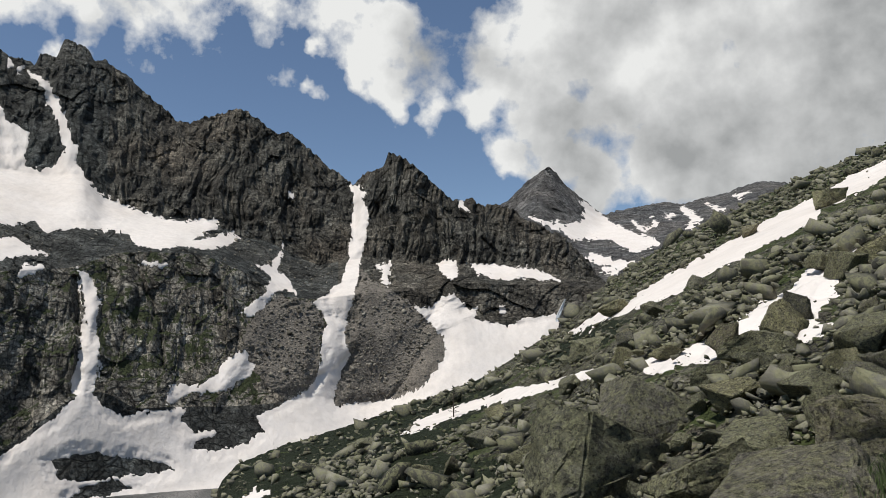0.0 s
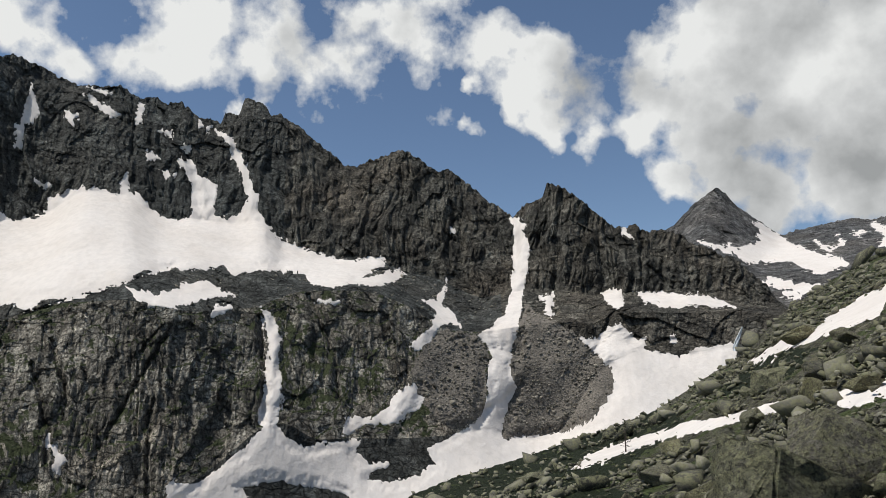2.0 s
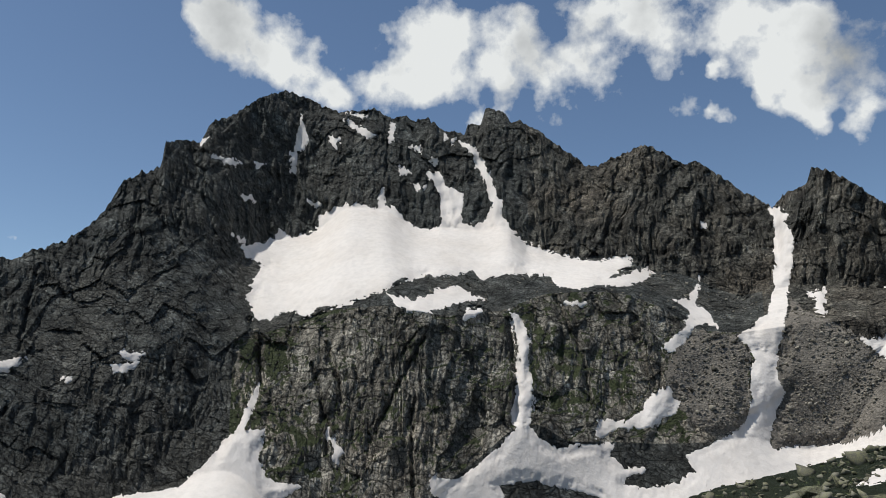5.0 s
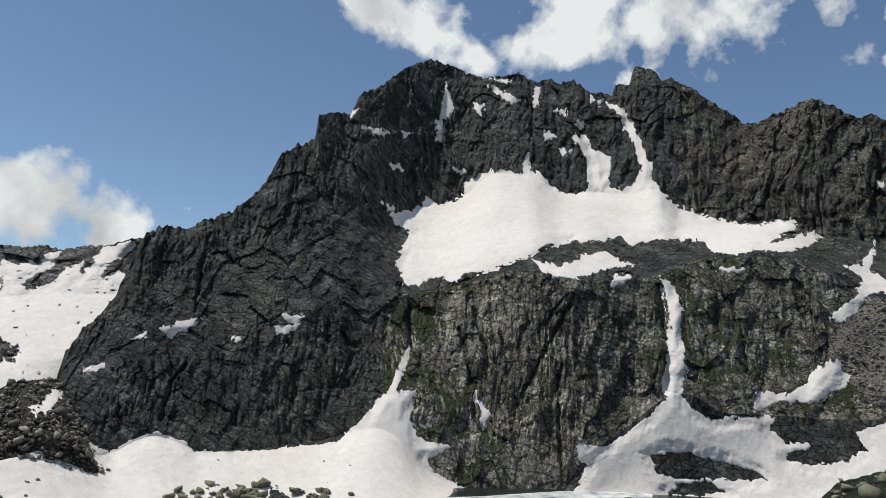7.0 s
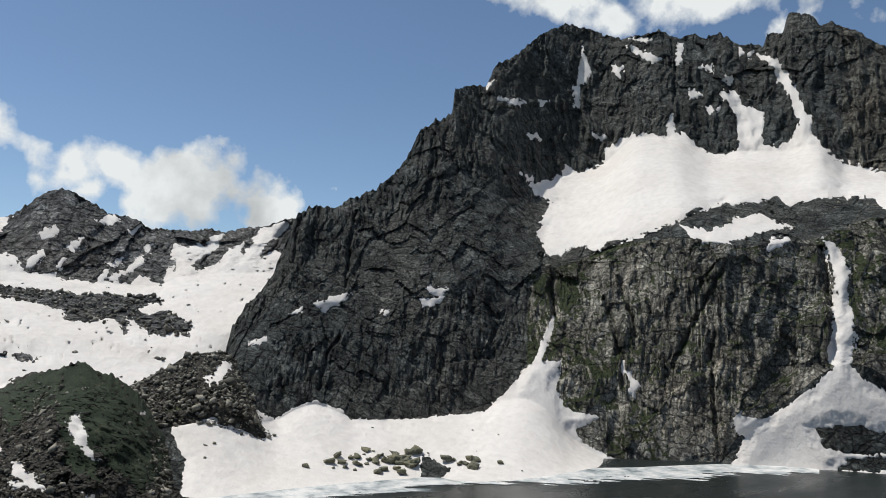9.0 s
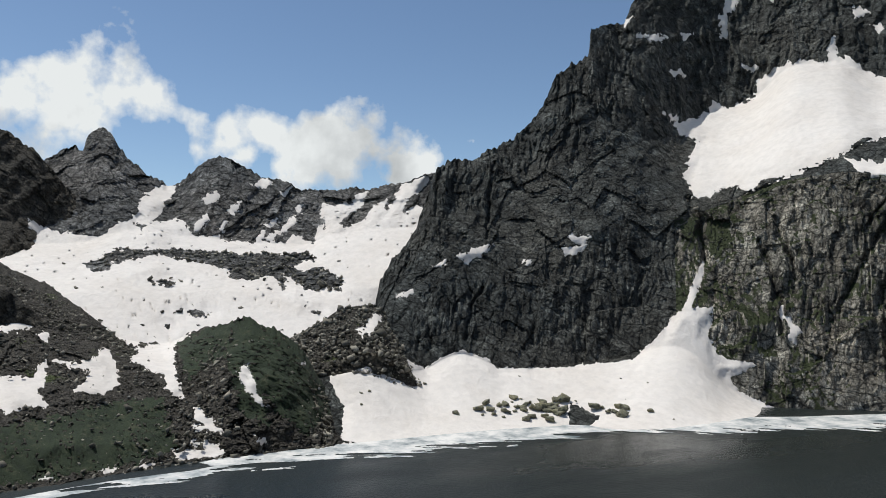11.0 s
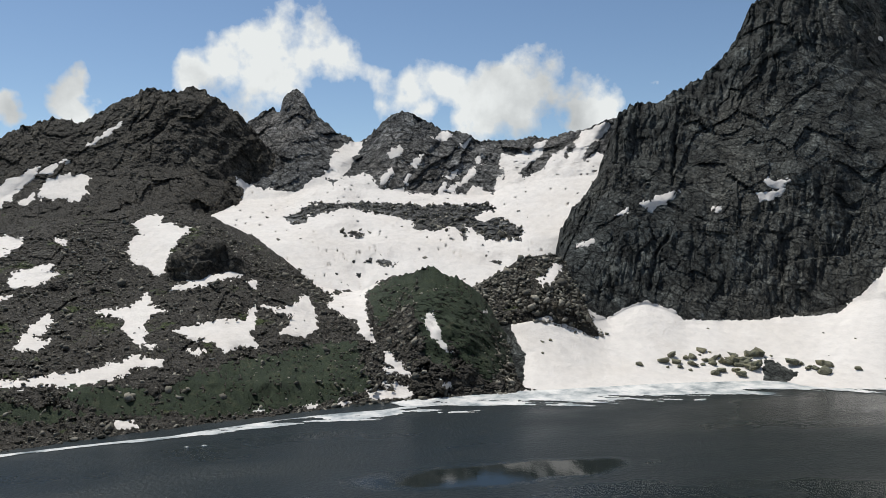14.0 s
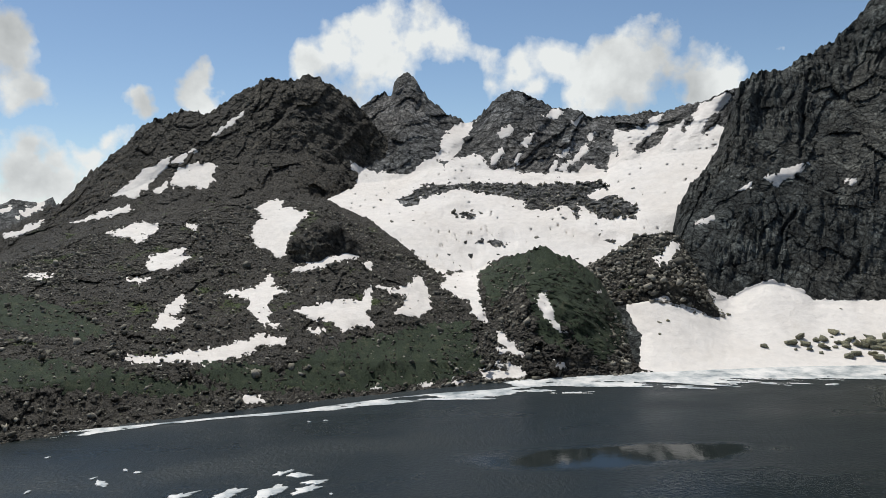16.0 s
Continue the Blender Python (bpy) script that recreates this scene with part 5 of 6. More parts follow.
# ---- lake ----
def water_material():
    m, n, l, p = material("lake_water")
    co = n.new("ShaderNodeTexCoord").outputs["Object"]
    p.inputs["Base Color"].default_value = (0.014, 0.018, 0.017, 1)
    p.inputs["IOR"].default_value = 1.33
    calm = n.new("ShaderNodeMapping")
    calm.inputs["Location"].default_value, calm.inputs["Scale"].default_value = (19.0, -1.41, 0), (1 / 11, 1 / 45, 1)
    l.new(co, calm.inputs["Vector"])
    far_off = n.new("ShaderNodeVectorMath")
    far_off.operation = "LENGTH"
    l.new(calm.outputs[0], far_off.inputs[0])
    edge = n.new("ShaderNodeMath")
    edge.operation = "MULTIPLY_ADD"
    l.new(noise_at(n, l, co, 0.06, 5, 0.6), edge.inputs[0])
    edge.inputs[1].default_value = 0.9
    l.new(far_off.outputs["Value"], edge.inputs[2])
    still = n.new("ShaderNodeMapRange")
    still.inputs["From Min"].default_value, still.inputs["From Max"].default_value = 1.2, 1.5
    still.inputs["To Min"].default_value, still.inputs["To Max"].default_value = 0.012, 0.33
    l.new(edge.outputs[0], still.inputs["Value"])
    gust = ramp(n, l, noise_at(n, l, co, 0.016, 4, 0.55, (1, 0.45, 1)), (0.36, 0.45), (0.62, 1.5))
    gusty = n.new("ShaderNodeMath")
    gusty.operation = "MULTIPLY"
    l.new(still.outputs["Result"], gusty.inputs[0])
    l.new(gust, gusty.inputs[1])
    wind = gusty.outputs[0]
    l.new(wind, p.inputs["Roughness"])
    chop = n.new("ShaderNodeBump")
    chop.inputs["Distance"].default_value = 0.25
    l.new(noise_at(n, l, co, 0.7, 4, 0.6), chop.inputs["Height"])
    breeze = n.new("ShaderNodeMath")
    breeze.operation = "MULTIPLY"
    l.new(wind, breeze.inputs[0])
    breeze.inputs[1].default_value = 3.2
    l.new(breeze.outputs[0], chop.inputs["Strength"])
    l.new(chop.outputs["Normal"], p.inputs["Normal"])
    return m


def ice_material():
    m, n, l, p = material("lake_ice")
    co = n.new("ShaderNodeTexCoord").outputs["Object"]
    c = ramp(n, l, noise_at(n, l, co, 0.09, 7, 0.65), (0.34, (0.13, 0.16, 0.17)), (0.46, (0.45, 0.46, 0.45)), (0.6, (0.74, 0.71, 0.67)))
    l.new(c, p.inputs["Base Color"])
    p.inputs["Roughness"].default_value = 0.4
    bump(n, l, p, [(noise_at(n, l, co, 0.3, 5), 0.3, 0.3)])
    return m


def disc(radius, z, rings=40, sides=160):
    rr = np.concatenate([[0.0], np.geomspace(20, radius, rings)])
    a = np.linspace(0, 2 * np.pi, sides + 1)
    x, y = rr[:, None] * np.cos(a), rr[:, None] * np.sin(a)
    return np.stack([x, y, 0 * x + z], -1).reshape(-1, 3), grid_faces(rings + 1, sides + 1)[:, ::-1]


v, f = disc(900, 0)
tagged(mesh_of("water", v, f, [water_material()]), "dark still mountain lake water", "water", "", "structure")
lake_ice = ice_material()


def ice_sheet(name, b, inner, outer, torn, seed, label):
    """Thin ice between two distances along the shore, torn at its edge."""
    cols = np.linspace(b[0], b[-1], 700)
    near, shore = np.interp(cols, b, inner), np.interp(cols, b, outer)
    t = np.linspace(0, 1, 60)[:, None]
    r = near + (shore - near) * t
    x, y = -r * np.sin(np.radians(cols)), r * np.cos(np.radians(cols))
    n = fbm(np.stack([np.radians(cols) * 300 * 0.02 + 0 * r, r * 0.11, 0 * x + seed], -1), 5, seed, 0.62)
    keep = (t * 1.0 + 0 * n) - torn * (0.55 + 0.9 * n) + 0.25 * (1 - torn) > 0
    f = grid_faces(*x.shape)
    f = f[keep.ravel()[f].all(1)]
    used, f = np.unique(f, return_inverse=True)
    lift = 0.16 + 0.1 * n
    return tagged(mesh_of(name, np.stack([x, y, lift], -1).reshape(-1, 3)[used], f.reshape(-1, 4), [lake_ice]), label, "ice")


ice_sheet("shore_ice", [26.8, 32.1, 38.5, 55.4, 57.6, 61.1, 64.8, 68.7, 74.4, 79.4, 81.5], [450.0, 413.0, 381.0, 336.0, 329.0, 319.0, 307.0, 299.0, 293.0, 292.0, 310.0], [476.0, 464.6, 430.0, 372.0, 365.9, 356.2, 346.0, 338.6, 327.9, 320.8, 312.0], 0.6, 3, "thin grey-blue ice floating along the snowy shore")
ice_sheet("drift_ice", [79.5, 82.0, 87.3, 92.4, 97.5, 102.4, 106.4, 110.1, 113.6, 116.9], [290.0, 280.0, 274.0, 272.0, 272.0, 274.0, 275.0, 276.0, 278.0, 279.0], [307.0, 300.0, 295.0, 288.0, 281.0, 282.0, 283.0, 286.0, 291.0, 292.0], 1.0, 5, "torn band of drifting ice off the rubble shore")
FLOES = [(111.0, 224, 7.6), (114.2, 259, 2.3), (109.4, 233, 3.1), (108.6, 229, 3.4), (115.5, 228, 3.4), (95.2, 264, 2.4), (96.4, 264, 2.0), (98.5, 212, 6.4), (97.3, 209, 8.6), (96.1, 202, 7.6), (96.7, 197, 10.3), (99.4, 198, 13.4), (102.7, 200, 12.0), (105.8, 204, 9.2), (95.0, 192, 2.0), (58.5, 326, 5.4), (111.5, 230, 2.8)]


def floe(b, r, wide, seed):
    """A flat ice cake with a ragged rim and a bevelled edge."""
    rng = np.random.default_rng(seed)
    a = np.linspace(0, 2 * np.pi, 33)[:-1]
    rim = 0.5 * wide * (0.72 + 0.6 * fbm(np.stack([np.cos(a) * 1.5, np.sin(a) * 1.5, 0 * a + seed * 1.7], 1), 4, seed, 0.7))
    turn = rng.uniform(0, 3)
    ring = [np.stack([rim * k * np.cos(a), 0.55 * rim * k * np.sin(a), 0 * a + z], 1) for k, z in ((0.02, 0.3), (0.6, 0.32), (0.94, 0.28), (1.0, 0.2), (0.98, -0.2))]
    v = np.vstack(ring)
    c, s = math.cos(turn), math.sin(turn)
    v = np.stack([v[:, 0] * c - v[:, 1] * s, v[:, 0] * s + v[:, 1] * c, v[:, 2]], 1)
    n = len(a)
    fs = [[k * n + i, k * n + n + i, k * n + n + (i + 1) % n, k * n + (i + 1) % n] for k in range(4) for i in range(n)]
    ob = mesh_of("ice_floe", v, np.array(fs), [lake_ice])
    ob.location = (-r * math.sin(radians(b)), r * math.cos(radians(b)), 0)
    return tagged(ob, "small flat white ice floe drifting on dark water", "ice floe", "ice floes on the lake")


for k, (b, r, wide) in enumerate(FLOES):
    floe(b, r, wide, 30 + k)


# ---- ground: the slope on which the camera stands, one sheet all round ----
SKYLINE = [(-180, 2), (-140, 14), (-100, 23), (-60, 21), (-40, 16.6), (-31.4, 14.0), (-29.0, 13.25), (-25.4, 12.2), (-21.6, 10.6), (-17.6, 8.9), (-14.7, 7.4), (-11.7, 5.4), (-8.7, 2.6), (-6.5, 1.4), (-3.1, -0.85), (1.2, -2.4), (6.2, -3.95), (11.9, -5.55), (15.0, -6.6), (16.2, -7.9), (16.6, -9.2), (20, -13), (27, -19), (40, -26), (60, -29), (90, -30), (117, -29), (145, -20), (180, 2)]


def slope(b, r):
    """Height of the hillside under a bearing and distance."""
    q = np.array(SKYLINE, dtype=float)
    rise = np.tan(np.radians(np.interp((b + 180) % 360 - 180, q[:, 0], q[:, 1])))
    brow = np.interp((b + 180) % 360 - 180, [-180, -70, -31, -12, 0, 16, 40, 180], [400, 400, 150, 120, 110, 90, 200, 400])
    z = EYE - 1.65 + r * rise - 2.6 * smooth(1.5, 9, r) + 4.25 * np.minimum(r / brow, 1) ** 2 - np.maximum(r - brow, 0) * (0.75 + np.maximum(rise, 0))
    return np.maximum(z, -12 - 0 * r)


gb = np.concatenate([np.arange(-180, -36, 2.0), np.arange(-36, 26, 0.24), np.arange(26, 180.1, 2.0)])
gr = np.concatenate([[0.01], np.geomspace(0.4, 7, 14)[:-1], np.geomspace(7, 160, 300)[:-1], np.geomspace(160, 4600, 30)])
GB, GR = np.meshgrid(gb, gr)
GZ = slope(GB, GR)
GX, GY = -GR * np.sin(np.radians(GB)), GR * np.cos(np.radians(GB))
gp = np.stack([GX, GY, 0 * GX], -1)
near = smooth(3, 8, GR) * (1 - 0.75 * smooth(25, 70, GR)) * (1 - smooth(160, 260, GR))
GZ = GZ + near * np.minimum(GR / 30, 1) * (0.55 * billow(gp * 0.22, 4, 501) + 0.12 * billow(gp * 1.1, 3, 511))
turf = rock_material("turf", (0.03, 0.032, 0.02), (0.1, 0.095, 0.07), (0.07, 0.06, 0.04), grass=0.4, scale=9.0, green=(0.009, 0.013, 0.004))
slope_land = Land()
slope_land.b, slope_land.r, slope_land.z, slope_land.n, slope_land.top = gb, GR, GZ, GR.shape, 1.5
slope_land.level = np.where((GR < 155) & (GR > 6), 1.0, 2.0)
slope_land.rise = np.degrees(np.arctan2(GZ - EYE, GR))
slope_land.p = np.stack([GX + 0.05 * (GR < 0.1), GY, GZ], -1)
slope_land.ready()
sheets(
    slope_land,
    ("grass", [(17.26, -9.58), (15.81, -7.41), (15.06, -6.38), (9.51, -4.69), (2.03, -2.73), (-3.08, -0.44), (-4.73, -1.91), (-1.32, -4.34), (1.23, -6.32), (-4.58, -7.18), (-7.0, -8.75), (-5.72, -10.3)]),
    ("grass", [(-25.1, -9.03), (-26.53, -7.83), (-27.87, -7.41), (-30.44, -6.93), (-30.21, -9.3), (-25.05, -9.66)]),
    ("grass", [(-7.31, 0.13), (-9.04, 1.77), (-11.59, 3.38), (-13.61, 2.91), (-12.33, 1.7), (-9.8, 0.09)]),
    ("drift", [(-9.05, 2.1), (-11.6, 3.59), (-13.67, 4.15), (-14.53, 4.95), (-17.41, 6.48), (-19.03, 7.41), (-21.41, 8.47), (-24.87, 10.16), (-27.09, 11.09), (-29.6, 12.3), (-31.98, 13.07), (-31.9, 12.17), (-28.78, 10.71), (-27.01, 10.14), (-26.58, 9.21), (-25.12, 8.76), (-22.86, 7.76), (-20.92, 6.89), (-18.14, 5.62), (-17.31, 4.84), (-14.47, 3.92), (-13.24, 3.54), (-11.15, 2.77), (-10.31, 2.29)]),
    ("drift", [(-14.26, -0.18), (-15.48, 0.41), (-16.24, -0.01), (-18.25, 1.16), (-20.2, 1.91), (-20.99, 2.48), (-23.32, 4.17), (-24.8, 4.68), (-25.96, 5.97), (-27.76, 6.8), (-31.52, 8.23), (-31.47, 7.6), (-28.42, 6.56), (-27.62, 5.1), (-27.89, 4.32), (-26.47, 3.63), (-26.02, 2.31), (-27.72, 2.25), (-25.23, 1.19), (-24.59, 1.98), (-23.96, 2.97), (-22.42, 1.85), (-21.24, 0.7), (-18.94, -0.05), (-17.01, -0.22), (-15.8, -0.81), (-14.63, -0.71)]),
    ("drift", [(3.51, -5.15), (2.04, -4.08), (-0.5, -3.1), (-2.61, -2.51), (-4.73, -1.91), (-7.25, -1.53), (-8.93, -1.05), (-11.83, -0.35), (-12.01, -0.76), (-8.91, -1.55), (-6.39, -2.34), (-3.87, -2.81), (-1.75, -3.53), (0.36, -4.31), (2.05, -4.98)]),
    ("drift", [(14.8, -9.06), (13.45, -8.6), (12.27, -8.43), (12.65, -8.9), (13.82, -9.41)]),
)
ground = slope_land.build("ground", 0 * GR, ground_rock, "rough mountain slope of grass and broken stone", "ground")
ground.data.flip_normals()
tagged(ground, "", "", "", "structure")
for kind, record in slope_land.sheets:
    if record:
        name, label, category = SHEETS[kind][:3]
        slope_land.lay(name, record, COATS.get(kind, snow) if kind != "grass" else turf, label, category, GROUPS[kind])

# ---- boulders on the slope ----
def boulder_material(name, base, pale, lichen, amount):
    m, n, l, p = material(name)
    co = n.new("ShaderNodeTexCoord").outputs["Object"]
    info = n.new("ShaderNodeObjectInfo")
    mid = noise_at(n, l, co, 5.0, 10, 0.8)
    fine = noise_at(n, l, co, 38.0, 6, 0.78)
    c = ramp(n, l, mid, (0.38, base), (0.62, pale))
    c = blend(n, l, ramp(n, l, noise_at(n, l, co, 7.0, 10, 0.75), (0.5 - 0.12 * amount, 0.0), (0.62, 0.85)), c, lichen)
    c = blend(n, l, ramp(n, l, noise_at(n, l, co, 16.0, 9, 0.78), (0.5, 0.0), (0.56, 0.75)), c, tuple(1.35 * v for v in lichen))
    c = blend(n, l, ramp(n, l, noise_at(n, l, co, 24.0, 7, 0.75), (0.53, 0.0), (0.59, 0.8)), c, (0.035, 0.034, 0.028))
    c = blend(n, l, 0.9, c, ramp(n, l, fine, (0.33, 0.4), (0.67, 1.65)), "MULTIPLY")
    c = blend(n, l, 0.6, c, ramp(n, l, info.outputs["Random"], (0.0, (0.72, 0.72, 0.74)), (0.5, (1.0, 1.0, 0.95)), (1.0, (1.25, 1.15, 0.95))), "MULTIPLY")
    l.new(c, p.inputs["Base Color"])
    p.inputs["Roughness"].default_value, p.inputs["Specular IOR Level"].default_value = 0.88, 0.2
    bump(n, l, p, [(mid, 0.9, 0.35), (fine, 0.9, 0.06)])
    return m


lichen_rock = boulder_material("lichen_rock", (0.04, 0.038, 0.03), (0.26, 0.248, 0.19), (0.25, 0.245, 0.14), 0.8)
grey_rock = boulder_material("grey_rock", (0.065, 0.06, 0.052), (0.26, 0.24, 0.2), (0.2, 0.195, 0.115), 0.4)


def stone(level, seed, rough=0.05):
    """An angular block: the hull of random points, with worn edges and, if large, a broken surface."""
    rng = np.random.default_rng(seed)
    n = {1: 9, 2: 10, 3: 12}.get(level, 13)
    q = rng.uniform(-1, 1, (n, 3))
    q /= np.abs(q).max(1)[:, None] ** 0.7
    if rng.random() < 0.7:
        corner = np.array([[a, c, e] for a in (-1, 1) for c in (-1, 1) for e in (-1, 1)])
        q = np.vstack([corner * rng.uniform(0.3, 1.0, (8, 3)) + rng.uniform(-0.3, 0.3, (8, 3)), q[:3]])
        q = q @ np.array(Euler(rng.uniform(-0.6, 0.6, 3)).to_matrix())
    bm = bmesh.new()
    for c in q:
        bm.verts.new(c)
    hull = bmesh.ops.convex_hull(bm, input=bm.verts)
    bmesh.ops.delete(bm, geom=[g for g in bm.verts if not g.link_faces], context="VERTS")
    if level >= 3:
        bmesh.ops.bevel(bm, geom=list(bm.edges), offset=0.035, segments=2 if level > 3 else 1, affect="EDGES", clamp_overlap=True)
    bmesh.ops.triangulate(bm, faces=bm.faces)
    for _ in range({3: 1, 4: 3, 5: 3}.get(level, 0)):
        long = [g for g in bm.edges if g.calc_length() > 0.15]
        if not long:
            break
        bmesh.ops.subdivide_edges(bm, edges=long, cuts=1)
        bmesh.ops.triangulate(bm, faces=bm.faces)
    bm.verts.index_update()
    v = np.array([g.co[:] for g in bm.verts])
    f = np.array([[g.index for g in t.verts] for t in bm.faces])
    bm.free()
    if level >= 3:
        d = (rough if level > 3 else 1.8 * rough) * (1.2 * fbm(v * 1.7 + seed, 3, seed, 0.6) + 0.9 * facet(v * 3.1 + seed, seed) + 0.35 * facet(v * 8 + seed, seed + 1))
        v = v * (1 + d[:, None])
    v = v - (v.max(0) + v.min(0)) / 2
    return v / (v.max(0) - v.min(0)), f


BIG_BOULDERS = [(-14.7, 18.7, 2.39, 0.75), (-11.8, 16.5, 3.33, 0.6), (-24.2, 24.1, 1.53, 0.7), (-20.1, 25.6, 1.19, 0.9), (-22.7, 22.0, 1.65, 0.5), (-10.8, 51.7, 2.40, 0.6), (-7.7, 30.6, 1.72, 0.5), (-12.8, 66.3, 2.49, 0.5), (2.1, 38.4, 1.44, 0.6), (-24.4, 11.1, 2.16, 0.4), (-18.0, 13.3, 1.79, 0.5), (-21.5, 14.2, 1.38, 0.5), (-28.4, 13.0, 1.55, 0.6), (-25.6, 16.4, 1.11, 0.5), (-27.8, 17.7, 0.93, 0.5), (-18.6, 50.8, 1.72, 0.5), (-27.6, 72.1, 2.97, 0.6), (-28.3, 31.7, 1.42, 0.6), (-13.5, 39.4, 1.48, 0.7), (-17.6, 19.4, 1.16, 0.5), (-20.6, 18.2, 1.23, 0.5), (-23.9, 17.7, 0.93, 0.6)]
MORE_BOULDERS = [(-26.8, 14.0, 0.95, 0.8), (-16.2, 29.6, 1.11, 0.4), (-29.3, 15.7, 1.06, 0.5), (-18.8, 21.6, 1.13, 0.5), (-3.8, 53.0, 2.38, 0.45), (-2.5, 43.8, 1.97, 0.5), (-5.8, 28.9, 1.30, 0.5), (6.2, 66.3, 2.24, 0.5), (-0.4, 37.5, 1.41, 0.5), (-11.3, 34.2, 1.28, 0.6), (-9.3, 42.3, 1.75, 0.5), (-15.6, 46.5, 1.74, 0.5), (-18.3, 34.7, 1.04, 0.6), (-22.2, 20.6, 0.93, 0.6), (-25.0, 26.0, 0.98, 0.8), (-26.7, 36.0, 1.08, 0.7), (-29.9, 31.9, 1.44, 0.7), (-22.5, 75.5, 1.70, 0.6)]
mesh_bank = {}


def stone_mesh(level, seed, mat, rough=0.05):
    key = (level, seed, mat.name)
    if key not in mesh_bank:
        v, f = stone(level, seed, rough)
        ob = mesh_of("boulder", v, f, [mat], None, level > 3, 24)
        mesh_bank[key] = ob.data
        bpy.data.objects.remove(ob)
    return mesh_bank[key]


def ground_at(b, r):
    return (-r * math.sin(radians(b)), r * math.cos(radians(b)), float(slope(np.array([b]), np.array([r]))[0]))


dice = random.Random(11)
LICHEN = "grey-green lichen-covered granite boulder resting on the slope"
PALE = "pale grey angular granite boulder resting on the slope"


def boulder(b, r, wide, flat, level, seed, mat, label):
    x, y, z = ground_at(b, r)
    ob = new("boulder", stone_mesh(level, seed, mat))
    deep = wide * dice.uniform(0.7, 1.1)
    tall = wide * flat * 1.25
    ob.matrix_world = Matrix.LocRotScale((x, y, z + tall * 0.16), Euler((dice.uniform(-0.25, 0.25), dice.uniform(-0.25, 0.25), dice.uniform(0, 6.28))), (wide * 1.05, deep, tall))
    return tagged(ob, label, "boulder", "boulders on the slope")


for k, (b, r, wide, flat) in enumerate(BIG_BOULDERS + MORE_BOULDERS):
    boulder(b, r, wide, flat, 5 if wide > 1.5 else 4, 40 + k, lichen_rock if k % 3 else grey_rock, LICHEN if k % 3 else PALE)


def on_snow(b, r):
    j = min(int(np.searchsorted(gb, b)), len(gb) - 1)
    i = min(int(np.searchsorted(gr, r)), len(gr) - 1)
    k = slope_land.owner[i, j]
    return slope_land.cover[i, j] if k < 0 or slope_land.sheets[k][0] != "grass" else -9.0


made = 0
while made < 255:
    b = dice.uniform(-33, 14)
    r = 7 * (95 / 7) ** dice.random() ** 1.35
    if b > -3.5 and dice.random() < 0.78 or on_snow(b, r) > -0.15 and dice.random() < 0.85:
        continue
    shrink = 0.3 if max(on_snow(b, r * k) for k in (1.04, 1.1, 1.18, 1.3)) > 0.02 else 1.0
    shrink *= 1 - (0.55 if b < -6 else 0.35) * min(max(r - 25, 0) / 30, 1)
    wide = shrink * min(r * 0.019 * dice.lognormvariate(0, 0.45), 2.2)
    pale = dice.random() < 0.4
    boulder(b, r, wide, dice.uniform(0.4, 0.8), 3, dice.randrange(16), grey_rock if pale else lichen_rock, PALE if pale else LICHEN)
    made += 1


def scatter(name, spots, level, seed, kinds, mats, label, category, group=""):
    """Many stones in one mesh: spots are x, y, z, width and squash."""
    rng = np.random.default_rng(seed)
    shapes = [stone(level, seed + k) for k in range(kinds)]
    vs, fs, base = [], [], 0
    for x, y, z, wide, flat in spots:
        v, f = shapes[rng.integers(kinds)]
        a = rng.uniform(0, 6.28)
        c, s = math.cos(a), math.sin(a)
        v = v * np.array([wide, wide * rng.uniform(0.5, 1.1), wide * flat])
        tip = rng.uniform(-0.45, 0.45, 2)
        v = np.stack([v[:, 0] * c - v[:, 1] * s, v[:, 0] * s + v[:, 1] * c, v[:, 2] + tip[0] * v[:, 0] + tip[1] * v[:, 1]], 1)
        vs.append(v + np.array([x, y, z + wide * flat * 0.22]))
        fs.append(f + base)
        base += len(v)
    ob = mesh_of(name, np.vstack(vs), np.vstack(fs), mats, None, False)
    return tagged(ob, label, category, group, "stuff")


def stuff_material(name, base, pale, lichen, amount, scale=1.0):
    """Rubble: each stone has its own tone."""
    m, n, l, p = material(name)
    co = n.new("ShaderNodeTexCoord").outputs["Object"]
    geo = n.new("ShaderNodeNewGeometry")
    c = ramp(n, l, geo.outputs["Random Per Island"], (0.0, base), (0.75, pale), (1.0, tuple(min(v * 1.35, 0.6) for v in pale)))
    c = blend(n, l, ramp(n, l, noise_at(n, l, co, 2.6 * scale, 8, 0.75), (0.46, 0.0), (0.55, amount)), c, lichen)
    fine = noise_at(n, l, co, 8.0 * scale, 5, 0.7)
    c = blend(n, l, 0.6, c, ramp(n, l, fine, (0.3, 0.6), (0.7, 1.3)), "MULTIPLY")
    l.new(c, p.inputs["Base Color"])
    p.inputs["Roughness"].default_value, p.inputs["Specular IOR Level"].default_value = 0.9, 0.2
    bump(n, l, p, [(fine, 0.5, 0.06 / scale)])
    return m


